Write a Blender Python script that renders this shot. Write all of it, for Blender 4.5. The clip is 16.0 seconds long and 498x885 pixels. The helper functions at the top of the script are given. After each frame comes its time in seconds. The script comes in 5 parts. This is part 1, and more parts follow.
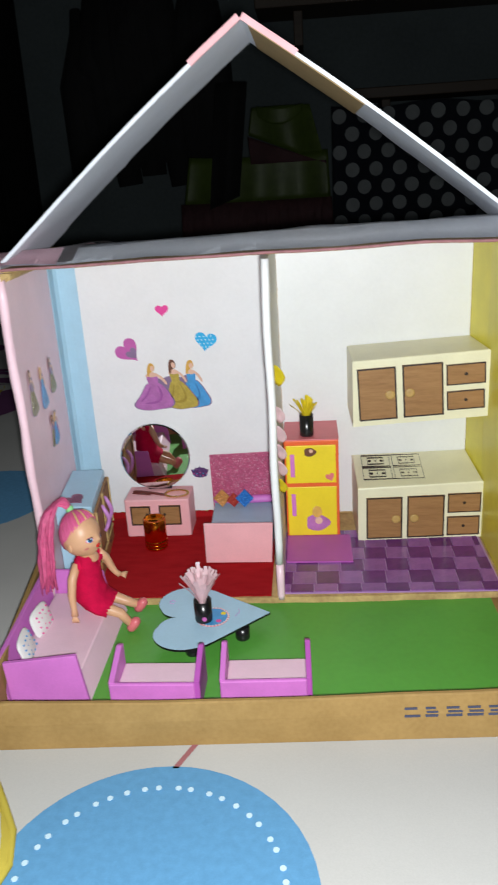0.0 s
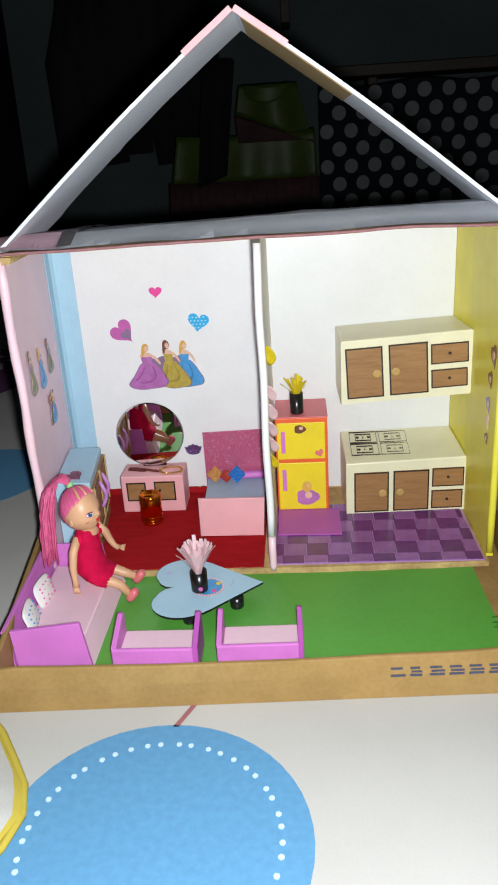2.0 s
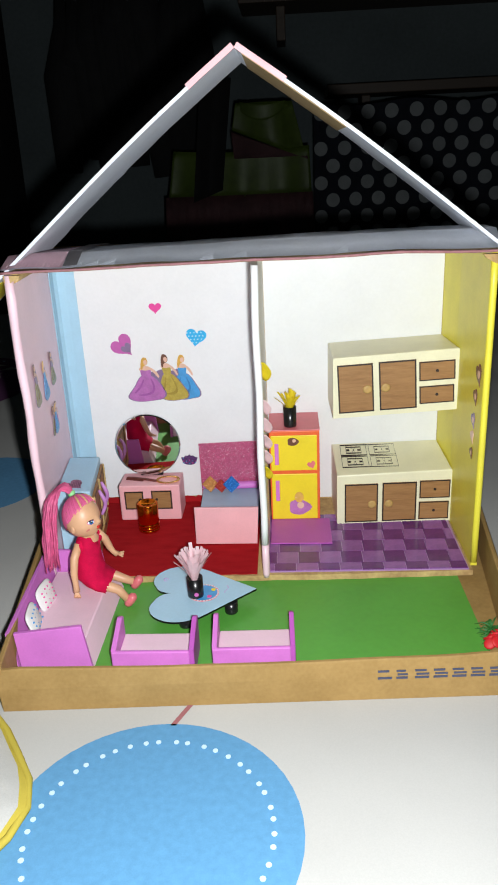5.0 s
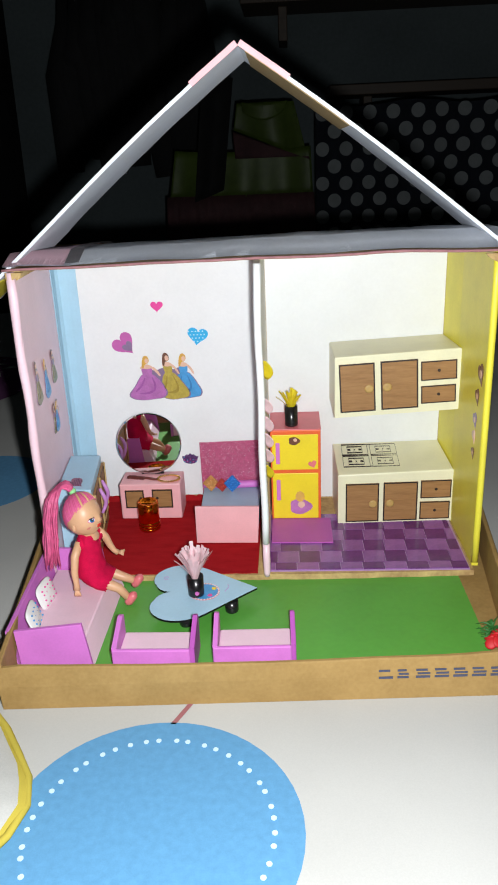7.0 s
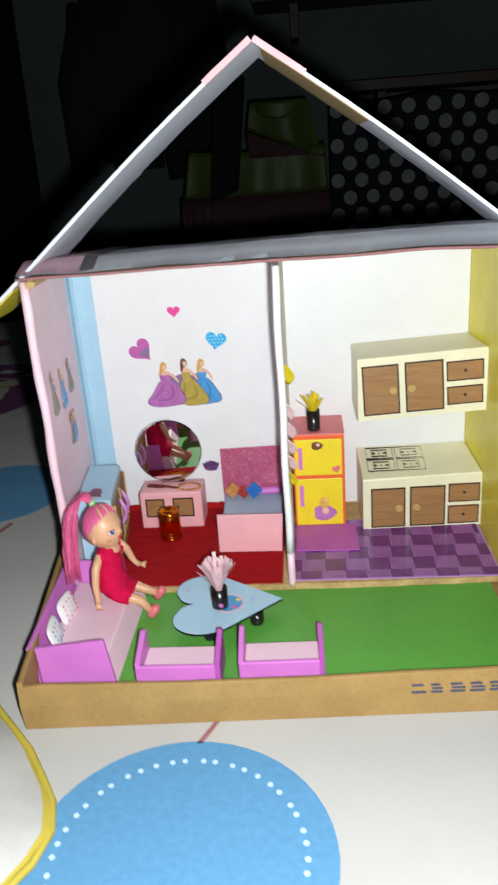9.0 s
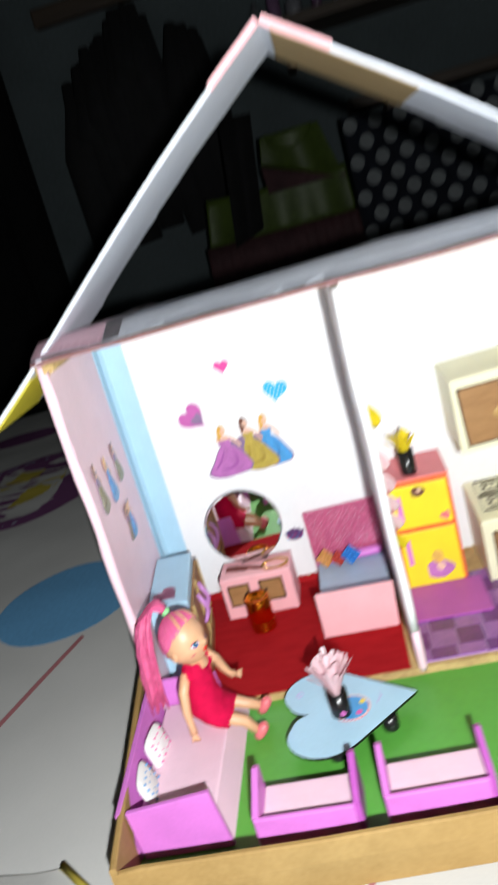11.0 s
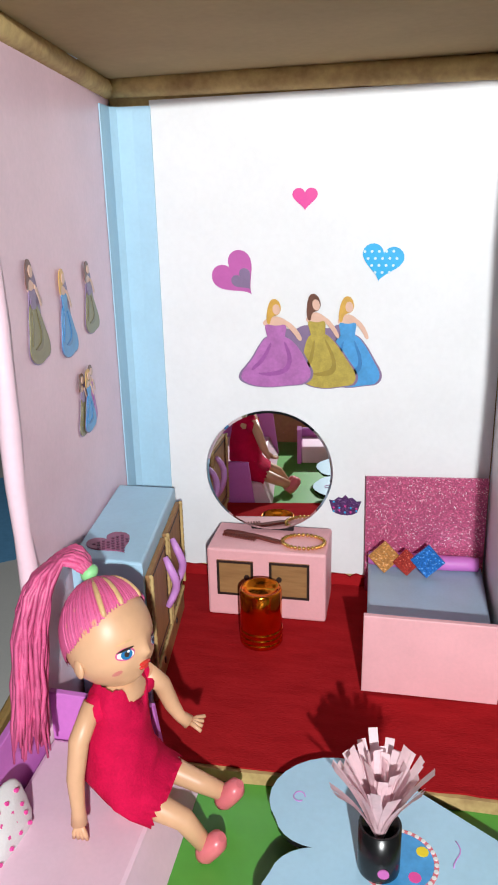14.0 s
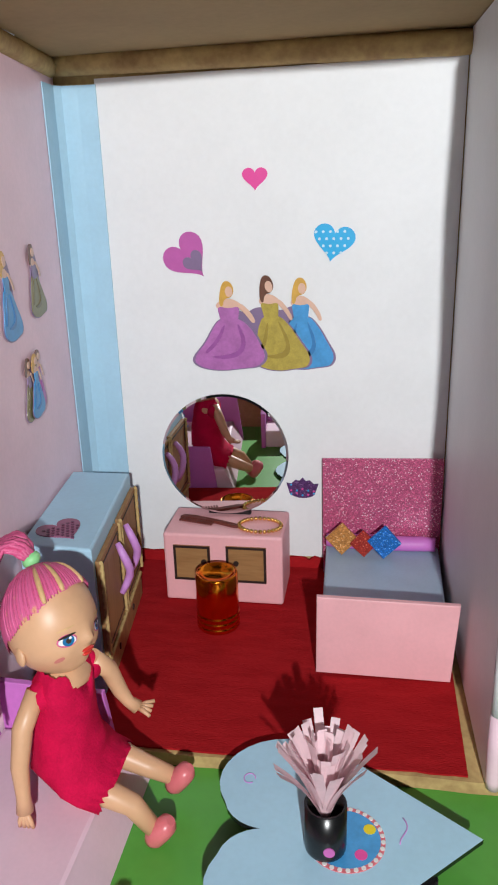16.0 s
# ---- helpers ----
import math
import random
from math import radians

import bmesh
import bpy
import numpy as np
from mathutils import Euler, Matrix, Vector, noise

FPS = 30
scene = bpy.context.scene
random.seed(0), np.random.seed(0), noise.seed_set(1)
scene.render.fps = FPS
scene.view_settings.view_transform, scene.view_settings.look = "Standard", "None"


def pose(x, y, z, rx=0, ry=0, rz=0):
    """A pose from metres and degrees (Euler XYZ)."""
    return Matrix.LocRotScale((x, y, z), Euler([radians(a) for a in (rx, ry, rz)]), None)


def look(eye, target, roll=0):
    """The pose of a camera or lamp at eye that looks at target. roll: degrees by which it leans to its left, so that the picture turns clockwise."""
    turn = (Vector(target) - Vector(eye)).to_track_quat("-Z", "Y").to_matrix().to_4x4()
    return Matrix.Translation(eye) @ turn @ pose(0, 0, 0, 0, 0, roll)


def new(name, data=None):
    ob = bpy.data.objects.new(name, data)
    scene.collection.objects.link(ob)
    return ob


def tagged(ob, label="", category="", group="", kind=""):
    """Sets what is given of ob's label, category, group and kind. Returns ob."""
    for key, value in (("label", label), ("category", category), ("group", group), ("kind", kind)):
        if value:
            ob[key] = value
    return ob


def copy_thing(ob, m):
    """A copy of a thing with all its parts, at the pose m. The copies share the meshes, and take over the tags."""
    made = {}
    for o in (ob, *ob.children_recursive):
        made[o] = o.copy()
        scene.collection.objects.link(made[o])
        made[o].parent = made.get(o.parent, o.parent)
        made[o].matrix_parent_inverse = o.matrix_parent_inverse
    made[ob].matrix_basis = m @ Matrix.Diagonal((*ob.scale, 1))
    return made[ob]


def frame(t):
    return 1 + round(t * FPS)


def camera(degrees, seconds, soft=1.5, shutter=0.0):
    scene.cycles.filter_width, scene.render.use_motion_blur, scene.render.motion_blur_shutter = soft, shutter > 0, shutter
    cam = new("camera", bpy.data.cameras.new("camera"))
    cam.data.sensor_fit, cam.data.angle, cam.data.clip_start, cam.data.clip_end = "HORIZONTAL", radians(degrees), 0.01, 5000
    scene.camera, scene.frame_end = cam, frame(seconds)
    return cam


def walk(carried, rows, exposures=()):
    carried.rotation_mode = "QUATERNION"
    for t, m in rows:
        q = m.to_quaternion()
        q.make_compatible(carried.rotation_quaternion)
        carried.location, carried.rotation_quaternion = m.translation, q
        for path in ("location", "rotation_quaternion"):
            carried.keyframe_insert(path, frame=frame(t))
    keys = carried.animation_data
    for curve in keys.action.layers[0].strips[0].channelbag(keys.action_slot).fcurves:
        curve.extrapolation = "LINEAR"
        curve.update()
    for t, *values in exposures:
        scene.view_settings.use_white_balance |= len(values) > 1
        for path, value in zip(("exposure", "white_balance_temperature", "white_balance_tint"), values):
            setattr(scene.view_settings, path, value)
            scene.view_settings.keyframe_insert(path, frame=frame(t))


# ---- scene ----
cam = camera(36.6, 16.0, soft=1.9, shutter=1.0)
PATH = [
    (0, (0.0230, -0.4080, 0.2540), (-0.1460, 1.4630, -0.4320), -3.60),
    (0.5, (0.0190, -0.4140, 0.2570), (-0.1730, 1.4600, -0.4160), -3.40),
    (1, (0.0180, -0.4160, 0.2580), (-0.1580, 1.4490, -0.4410), -3.60),
    (1.5, (0.0170, -0.4190, 0.2600), (-0.1620, 1.4490, -0.4330), -3.70),
    (2, (0.0210, -0.4260, 0.2600), (-0.1160, 1.4270, -0.4810), -3.60),
    (2.5, (0.0190, -0.4370, 0.2700), (-0.1470, 1.4280, -0.4310), -3.70),
    (3, (0.0180, -0.4430, 0.2730), (-0.1610, 1.4250, -0.4180), -3.70),
    (3.5, (0.0160, -0.4460, 0.2720), (-0.1610, 1.4210, -0.4230), -3.30),
    (4, (0.0200, -0.4450, 0.2700), (-0.0990, 1.4210, -0.4400), -3.20),
    (6.5, (0.0180, -0.4440, 0.2690), (-0.0980, 1.4170, -0.4540), -2.30),
    (7, (0.0180, -0.4440, 0.2680), (-0.0920, 1.4190, -0.4500), -2.40),
    (7.5, (0.0190, -0.4420, 0.2700), (-0.0910, 1.4150, -0.4630), -2.40),
    (8, (0.0170, -0.4420, 0.2680), (-0.0980, 1.4170, -0.4600), -2.40),
    (8.2, (0.0170, -0.4400, 0.2650), (-0.0950, 1.4150, -0.4740), -2.30),
    (10.3, (0.0130, -0.3970, 0.2740), (-0.2190, 1.4880, -0.3560), -9.80),
    (10.5, (0.0130, -0.3860, 0.2710), (-0.2060, 1.5060, -0.3400), -10.80),
    (10.8, (0.0052, -0.3632, 0.2608), (-0.2314, 1.5439, -0.2931), -14.48),
    (11, (0.0000, -0.3480, 0.2540), (-0.3100, 1.5390, -0.3320), -15.90),
    (11.3, (-0.0054, -0.3168, 0.2444), (-0.3535, 1.5448, -0.3986), -19.36),
    (11.5, (-0.0090, -0.2960, 0.2380), (-0.3960, 1.5750, -0.3520), -24.20),
    (11.8, (-0.0144, -0.2648, 0.2122), (-0.3475, 1.6013, -0.4256), -24.94),
    (12, (-0.0180, -0.2440, 0.1950), (-0.3930, 1.6190, -0.4300), -17.10),
    (12.2, (-0.0252, -0.2264, 0.1878), (-0.5430, 1.5998, -0.4421), -9.66),
    (12.5, (-0.0360, -0.2000, 0.1770), (-0.4590, 1.6460, -0.4640), -6.00),
    (13, (-0.0370, -0.1860, 0.1695), (-0.4270, 1.6540, -0.5080), -3.50),
    (13.5, (-0.0420, -0.1810, 0.1665), (-0.4260, 1.6760, -0.4710), -1.70),
    (14, (-0.0450, -0.1770, 0.1635), (-0.4190, 1.6860, -0.4600), -1.30),
    (14.5, (-0.0400, -0.1770, 0.1625), (-0.3920, 1.6840, -0.4810), -1.60),
    (15, (-0.0370, -0.1750, 0.1615), (-0.3710, 1.6830, -0.5000), -1.80),
    (15.5, (-0.0370, -0.1740, 0.1615), (-0.3570, 1.6860, -0.5030), -1.70),
    (16, (-0.0360, -0.1740, 0.1615), (-0.3530, 1.6880, -0.4970), -1.70),
]
EXPOSURE = [(0.0, -0.05), (3.0, 0.12), (8.0, 0.15), (10.3, 0.25), (11.0, 0.6), (11.5, 0.95), (12.0, 1.15), (12.5, 1.2), (13.0, 1.0), (13.5, 0.6), (14.0, 0.33), (14.5, 0.08), (16.0, 0.0)]
walk(cam, [(t, look(eye, target, roll)) for t, eye, target, roll in PATH], EXPOSURE)

# ---- light: a dim room at night, lit by the small white lamp beside the lens ----
world = bpy.data.worlds.new("night")
world.use_nodes = True
world.node_tree.nodes["Background"].inputs[0].default_value = (0.5, 0.6, 0.8, 1)
world.node_tree.nodes["Background"].inputs[1].default_value = 0.02
scene.world = world
lamp = bpy.data.lights.new("phone_torch", "POINT")
lamp.energy, lamp.shadow_soft_size, lamp.color = 10.0, 0.005, (0.955, 0.985, 1.0)
torch = new("phone_torch", lamp)
torch.matrix_world = pose(0.028, -0.415, 0.250)

# ---- materials ----
def mat(name, color, rough=0.6, metal=0.0, vary=0.08, scale=60.0, grain=900.0, bump=0.15, second=None, spread=0.5, stretch=(1, 1, 1), spec=0.5, coat=0.0, each=0.0, sheen=0.0, mid=0.75):
    """Colour with cloudy variation at a large and a fine scale, and a fine relief."""
    m = bpy.data.materials.new(name)
    m.use_nodes = True
    n, l = m.node_tree.nodes, m.node_tree.links
    b = n["Principled BSDF"]
    tc, mp = n.new("ShaderNodeTexCoord"), n.new("ShaderNodeMapping")
    mp.inputs["Scale"].default_value = stretch
    l.new(tc.outputs["Object"], mp.inputs[0])
    big, fine = n.new("ShaderNodeTexNoise"), n.new("ShaderNodeTexNoise")
    big.inputs["Scale"].default_value, big.inputs["Detail"].default_value = scale, 4
    fine.inputs["Scale"].default_value, fine.inputs["Detail"].default_value = grain, 3
    l.new(mp.outputs[0], big.inputs["Vector"])
    l.new(mp.outputs[0], fine.inputs["Vector"])
    mix = n.new("ShaderNodeMix")
    mix.data_type = "RGBA"
    other = second or tuple(max(0.0, c * (1 - 2.2 * vary)) for c in color)
    mix.inputs[6].default_value, mix.inputs[7].default_value = (*color, 1), (*other, 1)
    add = n.new("ShaderNodeMath")
    add.operation = "ADD"
    half = n.new("ShaderNodeMath")
    half.operation, half.inputs[1].default_value = "MULTIPLY", 0.5
    l.new(fine.outputs[0], half.inputs[0])
    l.new(big.outputs[0], add.inputs[0])
    l.new(half.outputs[0], add.inputs[1])
    ramp = n.new("ShaderNodeMapRange")
    ramp.inputs[1].default_value, ramp.inputs[2].default_value = mid - spread / 2, mid + spread / 2
    l.new(add.outputs[0], ramp.inputs[0])
    l.new(ramp.outputs[0], mix.inputs[0])
    out = mix.outputs[2]
    if each:
        info, hsv, rng = n.new("ShaderNodeObjectInfo"), n.new("ShaderNodeHueSaturation"), n.new("ShaderNodeMapRange")
        rng.inputs[3].default_value, rng.inputs[4].default_value = 1 - each, 1 + each
        l.new(info.outputs["Random"], rng.inputs[0])
        l.new(rng.outputs[0], hsv.inputs["Value"])
        l.new(out, hsv.inputs["Color"])
        out = hsv.outputs[0]
    l.new(out, b.inputs["Base Color"])
    b.inputs["Roughness"].default_value, b.inputs["Metallic"].default_value = rough, metal
    b.inputs["Specular IOR Level"].default_value = spec
    b.inputs["Coat Weight"].default_value = coat
    b.inputs["Coat Roughness"].default_value = 0.15
    b.inputs["Sheen Weight"].default_value = sheen
    if bump:
        bp = n.new("ShaderNodeBump")
        bp.inputs["Strength"].default_value, bp.inputs["Distance"].default_value = bump, 0.0006
        l.new(add.outputs[0], bp.inputs["Height"])
        l.new(bp.outputs[0], b.inputs["Normal"])
    return m


def glitter(name, color, light):
    """Flakes: every cell has its own tilt and tone; the palest tones are painted glints."""
    m = bpy.data.materials.new(name)
    m.use_nodes = True
    n, l = m.node_tree.nodes, m.node_tree.links
    b = n["Principled BSDF"]
    tc, v, ramp, bp = n.new("ShaderNodeTexCoord"), n.new("ShaderNodeTexVoronoi"), n.new("ShaderNodeValToRGB"), n.new("ShaderNodeBump")
    v.inputs["Scale"].default_value = 2400
    l.new(tc.outputs["Object"], v.inputs["Vector"])
    sep = n.new("ShaderNodeSeparateColor")
    l.new(v.outputs["Color"], sep.inputs[0])
    e = ramp.color_ramp.elements
    e[0].position, e[0].color = 0.0, (*[c * 0.55 for c in color], 1)
    e[1].position, e[1].color = 1.0, (*light, 1)
    mid = e.new(0.72)
    mid.color = (*color, 1)
    spark = e.new(0.90)
    spark.color = (*[min(1.0, c * 1.25) for c in color], 1)
    l.new(sep.outputs[0], ramp.inputs[0])
    l.new(ramp.outputs[0], b.inputs["Base Color"])
    l.new(sep.outputs[1], bp.inputs["Height"])
    bp.inputs["Strength"].default_value, bp.inputs["Distance"].default_value = 0.6, 0.0003
    l.new(bp.outputs[0], b.inputs["Normal"])
    b.inputs["Metallic"].default_value, b.inputs["Roughness"].default_value = 0.3, 0.28
    return m


def grained(name, light, dark, axis_scale, rough=0.6):
    """Printed or real wood grain: streaks along one axis."""
    return mat(name, light, rough, 0, scale=1.0, grain=3.0, second=dark, stretch=axis_scale, bump=0.1, spread=0.6)


WHITE = mat("white_paper", (0.80, 0.805, 0.81), 0.5, vary=0.03, scale=35, grain=500, bump=0.06, spec=0.35)
ROOFW = mat("cool_white_paper", (0.74, 0.775, 0.85), 0.5, vary=0.05, scale=45, grain=400, bump=0.15, spec=0.35)
CREAMW = mat("warm_white_paper", (0.77, 0.785, 0.80), 0.38, vary=0.03, scale=35, grain=500, bump=0.06)
PINKP = mat("pale_pink_paper", (0.88, 0.62, 0.70), 0.36, vary=0.05, scale=45, grain=600, bump=0.1)
PINK = mat("pink_foam_paper", (0.84, 0.43, 0.46), 0.5, vary=0.05, scale=70, grain=800, bump=0.1)
SEATP = mat("blush_paper", (0.80, 0.56, 0.66), 0.5, vary=0.04, scale=70, grain=800, bump=0.08)
BLUE = mat("baby_blue_paper", (0.41, 0.64, 0.79), 0.42, vary=0.05, scale=50, grain=600, bump=0.08)
BLUEG = mat("grey_blue_foam", (0.38, 0.50, 0.62), 0.5, vary=0.05, scale=80, grain=900, bump=0.1)
YELLOW = mat("yellow_paper", (0.80, 0.71, 0.06), 0.4, vary=0.06, scale=45, grain=600, bump=0.08)
YELLOWB = mat("bright_yellow_foam", (0.85, 0.66, 0.02), 0.45, vary=0.05, scale=70, grain=700, bump=0.08)
ORANGE = mat("orange_red_paper", (0.80, 0.13, 0.03), 0.45, vary=0.06, scale=70, grain=700, bump=0.08)
CORAL = mat("coral_pink_paper", (0.72, 0.17, 0.20), 0.45, vary=0.05, scale=70, grain=700, bump=0.08)
CREAM = mat("cream_paper", (0.80, 0.77, 0.55), 0.4, vary=0.04, scale=60, grain=700, bump=0.08)
MAGENTA = mat("orchid_foam", (0.64, 0.19, 0.60), 0.5, vary=0.06, scale=70, grain=800, bump=0.1)
MAGENTAD = mat("orchid_paper", (0.48, 0.10, 0.46), 0.45, vary=0.06, scale=70, grain=800, bump=0.08)
LILAC = mat("lilac_foam", (0.62, 0.28, 0.68), 0.45, vary=0.05, scale=70, grain=800, bump=0.08)
GREEN = mat("green_paper", (0.095, 0.355, 0.05), 0.42, vary=0.07, scale=22, grain=260, bump=0.12)
RED = mat("red_crepe", (0.38, 0.014, 0.018), 1.0, scale=130, grain=1500, bump=0.7, second=(0.29, 0.009, 0.012), spread=0.5, stretch=(0.45, 1.5, 1), spec=0.04)
CARD = mat("cardboard", (0.37, 0.235, 0.085), 0.7, vary=0.10, scale=40, grain=420, bump=0.2, second=(0.27, 0.165, 0.055), spec=0.25)
CARDL = mat("light_cardboard", (0.62, 0.45, 0.19), 0.75, vary=0.10, scale=60, grain=420, bump=0.25, second=(0.34, 0.21, 0.09), spec=0.25)
CARDP = mat("pinkish_cardboard_edge", (0.36, 0.17, 0.18), 0.8, vary=0.14, scale=220, grain=900, bump=0.4, spec=0.2)
CARDG = mat("drab_cardboard", (0.39, 0.275, 0.135), 0.8, vary=0.08, scale=30, grain=380, bump=0.15, spec=0.2)
WOODP = grained("wood_print", (0.36, 0.19, 0.07), (0.25, 0.12, 0.04), (60, 60, 480))
WOODV = grained("wood_print_upright", (0.36, 0.185, 0.07), (0.24, 0.115, 0.04), (420, 420, 50))
INK = mat("dark_marker_ink", (0.028, 0.014, 0.010), 0.5, vary=0.2, scale=200, grain=1200, bump=0)
TAPE = mat("grey_tape", (0.20, 0.18, 0.19), 0.35, vary=0.1, scale=80, grain=500, bump=0.05)
BLACK = mat("black_plastic", (0.012, 0.012, 0.013), 0.25, vary=0.2, scale=90, grain=700, bump=0.04)
GOLD = mat("amber_metal", (0.78, 0.22, 0.015), 0.16, 1.0, vary=0.05, scale=90, grain=700, bump=0.0)
GOLDB = mat("gold_beads", (0.83, 0.55, 0.16), 0.2, 1.0, vary=0.05, scale=200, grain=900, bump=0.0)
BROWN = mat("red_brown_plastic", (0.16, 0.035, 0.025), 0.3, vary=0.1, scale=150, grain=900, bump=0.02)
KNOB = mat("wooden_stud", (0.52, 0.33, 0.11), 0.4, vary=0.1, scale=300, grain=1200, bump=0.05)
PURPLE = mat("purple_tile", (0.150, 0.030, 0.200), 0.22, vary=0.14, scale=90, grain=600, bump=0.03, each=0.10)
PURPLEL = mat("light_purple_tile", (0.31, 0.115, 0.39), 0.22, vary=0.12, scale=90, grain=600, bump=0.03, each=0.10)
GROUT = mat("lilac_grout", (0.42, 0.24, 0.50), 0.4, vary=0.05, bump=0.05)
GPINK = glitter("pink_glitter", (0.70, 0.14, 0.29), (1.0, 0.86, 0.92))
GGOLD = glitter("copper_glitter", (0.62, 0.27, 0.07), (1.0, 0.75, 0.42))
GRED = glitter("red_glitter", (0.42, 0.03, 0.02), (0.85, 0.25, 0.15))
GBLUE = glitter("blue_glitter", (0.01, 0.17, 0.60), (0.25, 0.62, 1.0))
HOTPINK = mat("hot_pink_sticker", (0.80, 0.07, 0.34), 0.3, vary=0.04, scale=150, bump=0)
ORCHID = mat("orchid_sticker", (0.53, 0.12, 0.40), 0.3, vary=0.05, scale=150, bump=0)
SLATE = mat("slate_purple_sticker", (0.25, 0.17, 0.30), 0.3, vary=0.06, scale=150, bump=0)
AZURE = mat("azure_sticker", (0.02, 0.42, 0.78), 0.28, vary=0.04, scale=150, bump=0)
PALEDOT = mat("pale_dot", (0.55, 0.74, 0.85), 0.4, vary=0.03, bump=0)
GOWNY = mat("mustard_sticker", (0.52, 0.40, 0.07), 0.3, vary=0.16, scale=300, grain=1500, bump=0.05)
GOWNB = mat("sky_sticker", (0.07, 0.35, 0.72), 0.3, vary=0.12, scale=170, bump=0.02)
GOWNP = mat("mauve_sticker", (0.50, 0.17, 0.47), 0.3, vary=0.14, scale=170, bump=0.02)
OLIVE = mat("olive_sticker", (0.27, 0.24, 0.10), 0.3, vary=0.12, scale=170, bump=0.02)
HAIRB = mat("brown_sticker", (0.16, 0.06, 0.035), 0.3, vary=0.1, scale=200, bump=0)
HAIRY = mat("blond_sticker", (0.70, 0.40, 0.07), 0.3, vary=0.1, scale=200, bump=0)
SKINS = mat("peach_sticker", (0.75, 0.48, 0.36), 0.3, vary=0.05, scale=200, bump=0)
SKIN = mat("doll_vinyl", (0.68, 0.385, 0.22), 0.42, vary=0.05, scale=90, grain=500, bump=0.02)
HAIR = mat("pink_doll_hair", (0.72, 0.11, 0.27), 0.5, vary=0.16, scale=260, grain=1800, bump=0.3)
HAIRS = mat("streaked_doll_hair", (0.66, 0.12, 0.28), 0.42, vary=0.1, scale=190, grain=600, second=(0.66, 0.33, 0.16), spread=0.10, stretch=(1, 1, 0.3), bump=0.2, mid=0.93)
BLOND = mat("blond_doll_streak", (0.74, 0.46, 0.22), 0.45, vary=0.1, scale=300, bump=0.1)
DRESS = mat("crimson_cloth", (0.64, 0.004, 0.062), 0.85, vary=0.14, scale=160, grain=1500, bump=0.6, spec=0.15)
SHOE = mat("salmon_vinyl", (0.72, 0.17, 0.19), 0.35, vary=0.05, scale=200, bump=0.05)
LIME = mat("lime_band", (0.30, 0.72, 0.30), 0.5, vary=0.05, bump=0.1)
EYEB = mat("blue_paint", (0.02, 0.16, 0.36), 0.2, vary=0.05, bump=0)
LIPS = mat("red_paint", (0.66, 0.04, 0.03), 0.25, vary=0.05, bump=0)
COTTON = mat("white_cotton", (0.78, 0.77, 0.76), 0.9, vary=0.05, scale=90, grain=1500, bump=0.25)
QUILTC = mat("quilt_cotton", (0.52, 0.515, 0.49), 0.9, vary=0.10, scale=35, grain=1300, bump=0.3, spec=0.15)
MAUVEH = mat("mauve_sticker", (0.30, 0.10, 0.18), 0.3, vary=0.08, scale=200, bump=0.02)
PLUMD = mat("plum_print", (0.11, 0.02, 0.06), 0.3, vary=0.08, scale=200, bump=0.02)
PLUMC = glitter("purple_glitter", (0.13, 0.05, 0.19), (0.35, 0.22, 0.42))
BLUSH = mat("blush_paint", (0.62, 0.20, 0.17), 0.4, vary=0.05, bump=0)


def thin_paper(m, amount=0.35):
    """Lets some light through, as thin paper does."""
    n, l = m.node_tree.nodes, m.node_tree.links
    b, out = n["Principled BSDF"], n["Material Output"]
    tr, mx = n.new("ShaderNodeBsdfTranslucent"), n.new("ShaderNodeMixShader")
    l.new(b.inputs["Base Color"].links[0].from_socket, tr.inputs[0])
    mx.inputs[0].default_value = amount
    l.new(b.outputs[0], mx.inputs[1])
    l.new(tr.outputs[0], mx.inputs[2])
    l.new(mx.outputs[0], out.inputs["Surface"])
    return m


PETALP = mat("pink_crepe", (0.97, 0.74, 0.78), 0.55, vary=0.06, scale=150, grain=900, bump=0.1)
PETALY = mat("yellow_crepe", (0.92, 0.76, 0.03), 0.55, vary=0.06, scale=150, grain=900, bump=0.1)
thin_paper(PETALP), thin_paper(PETALY)
LEAF = mat("green_tinsel", (0.03, 0.17, 0.03), 0.5, vary=0.2, scale=150, bump=0.1)
FLRED = mat("red_cloth_petal", (0.55, 0.01, 0.015), 0.6, vary=0.1, scale=150, bump=0.1)
SHEET = mat("white_bed_sheet", (0.50, 0.495, 0.475), 0.9, vary=0.06, scale=9, grain=1300, bump=0.12, spec=0.2)
PRBLUE = mat("blue_print", (0.115, 0.31, 0.53), 0.9, vary=0.07, scale=260, grain=1300, bump=0.12, spec=0.2)
PRPURP = mat("plum_print", (0.16, 0.055, 0.15), 0.9, vary=0.05, scale=60, grain=1300, bump=0.1, spec=0.2)
PRYEL = mat("mustard_print", (0.50, 0.40, 0.06), 0.9, vary=0.05, scale=60, grain=1300, bump=0.1, spec=0.2)
PRROSE = mat("maroon_print", (0.34, 0.13, 0.14), 0.9, vary=0.05, scale=60, grain=1300, bump=0.1, spec=0.2)
INKBLUE = mat("navy_print", (0.055, 0.065, 0.12), 0.7, vary=0.1, scale=200, bump=0)
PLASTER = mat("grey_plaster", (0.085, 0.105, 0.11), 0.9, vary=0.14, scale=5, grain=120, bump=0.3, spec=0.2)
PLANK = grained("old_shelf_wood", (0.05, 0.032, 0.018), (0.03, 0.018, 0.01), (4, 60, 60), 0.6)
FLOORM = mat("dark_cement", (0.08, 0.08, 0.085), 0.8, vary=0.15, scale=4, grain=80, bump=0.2)
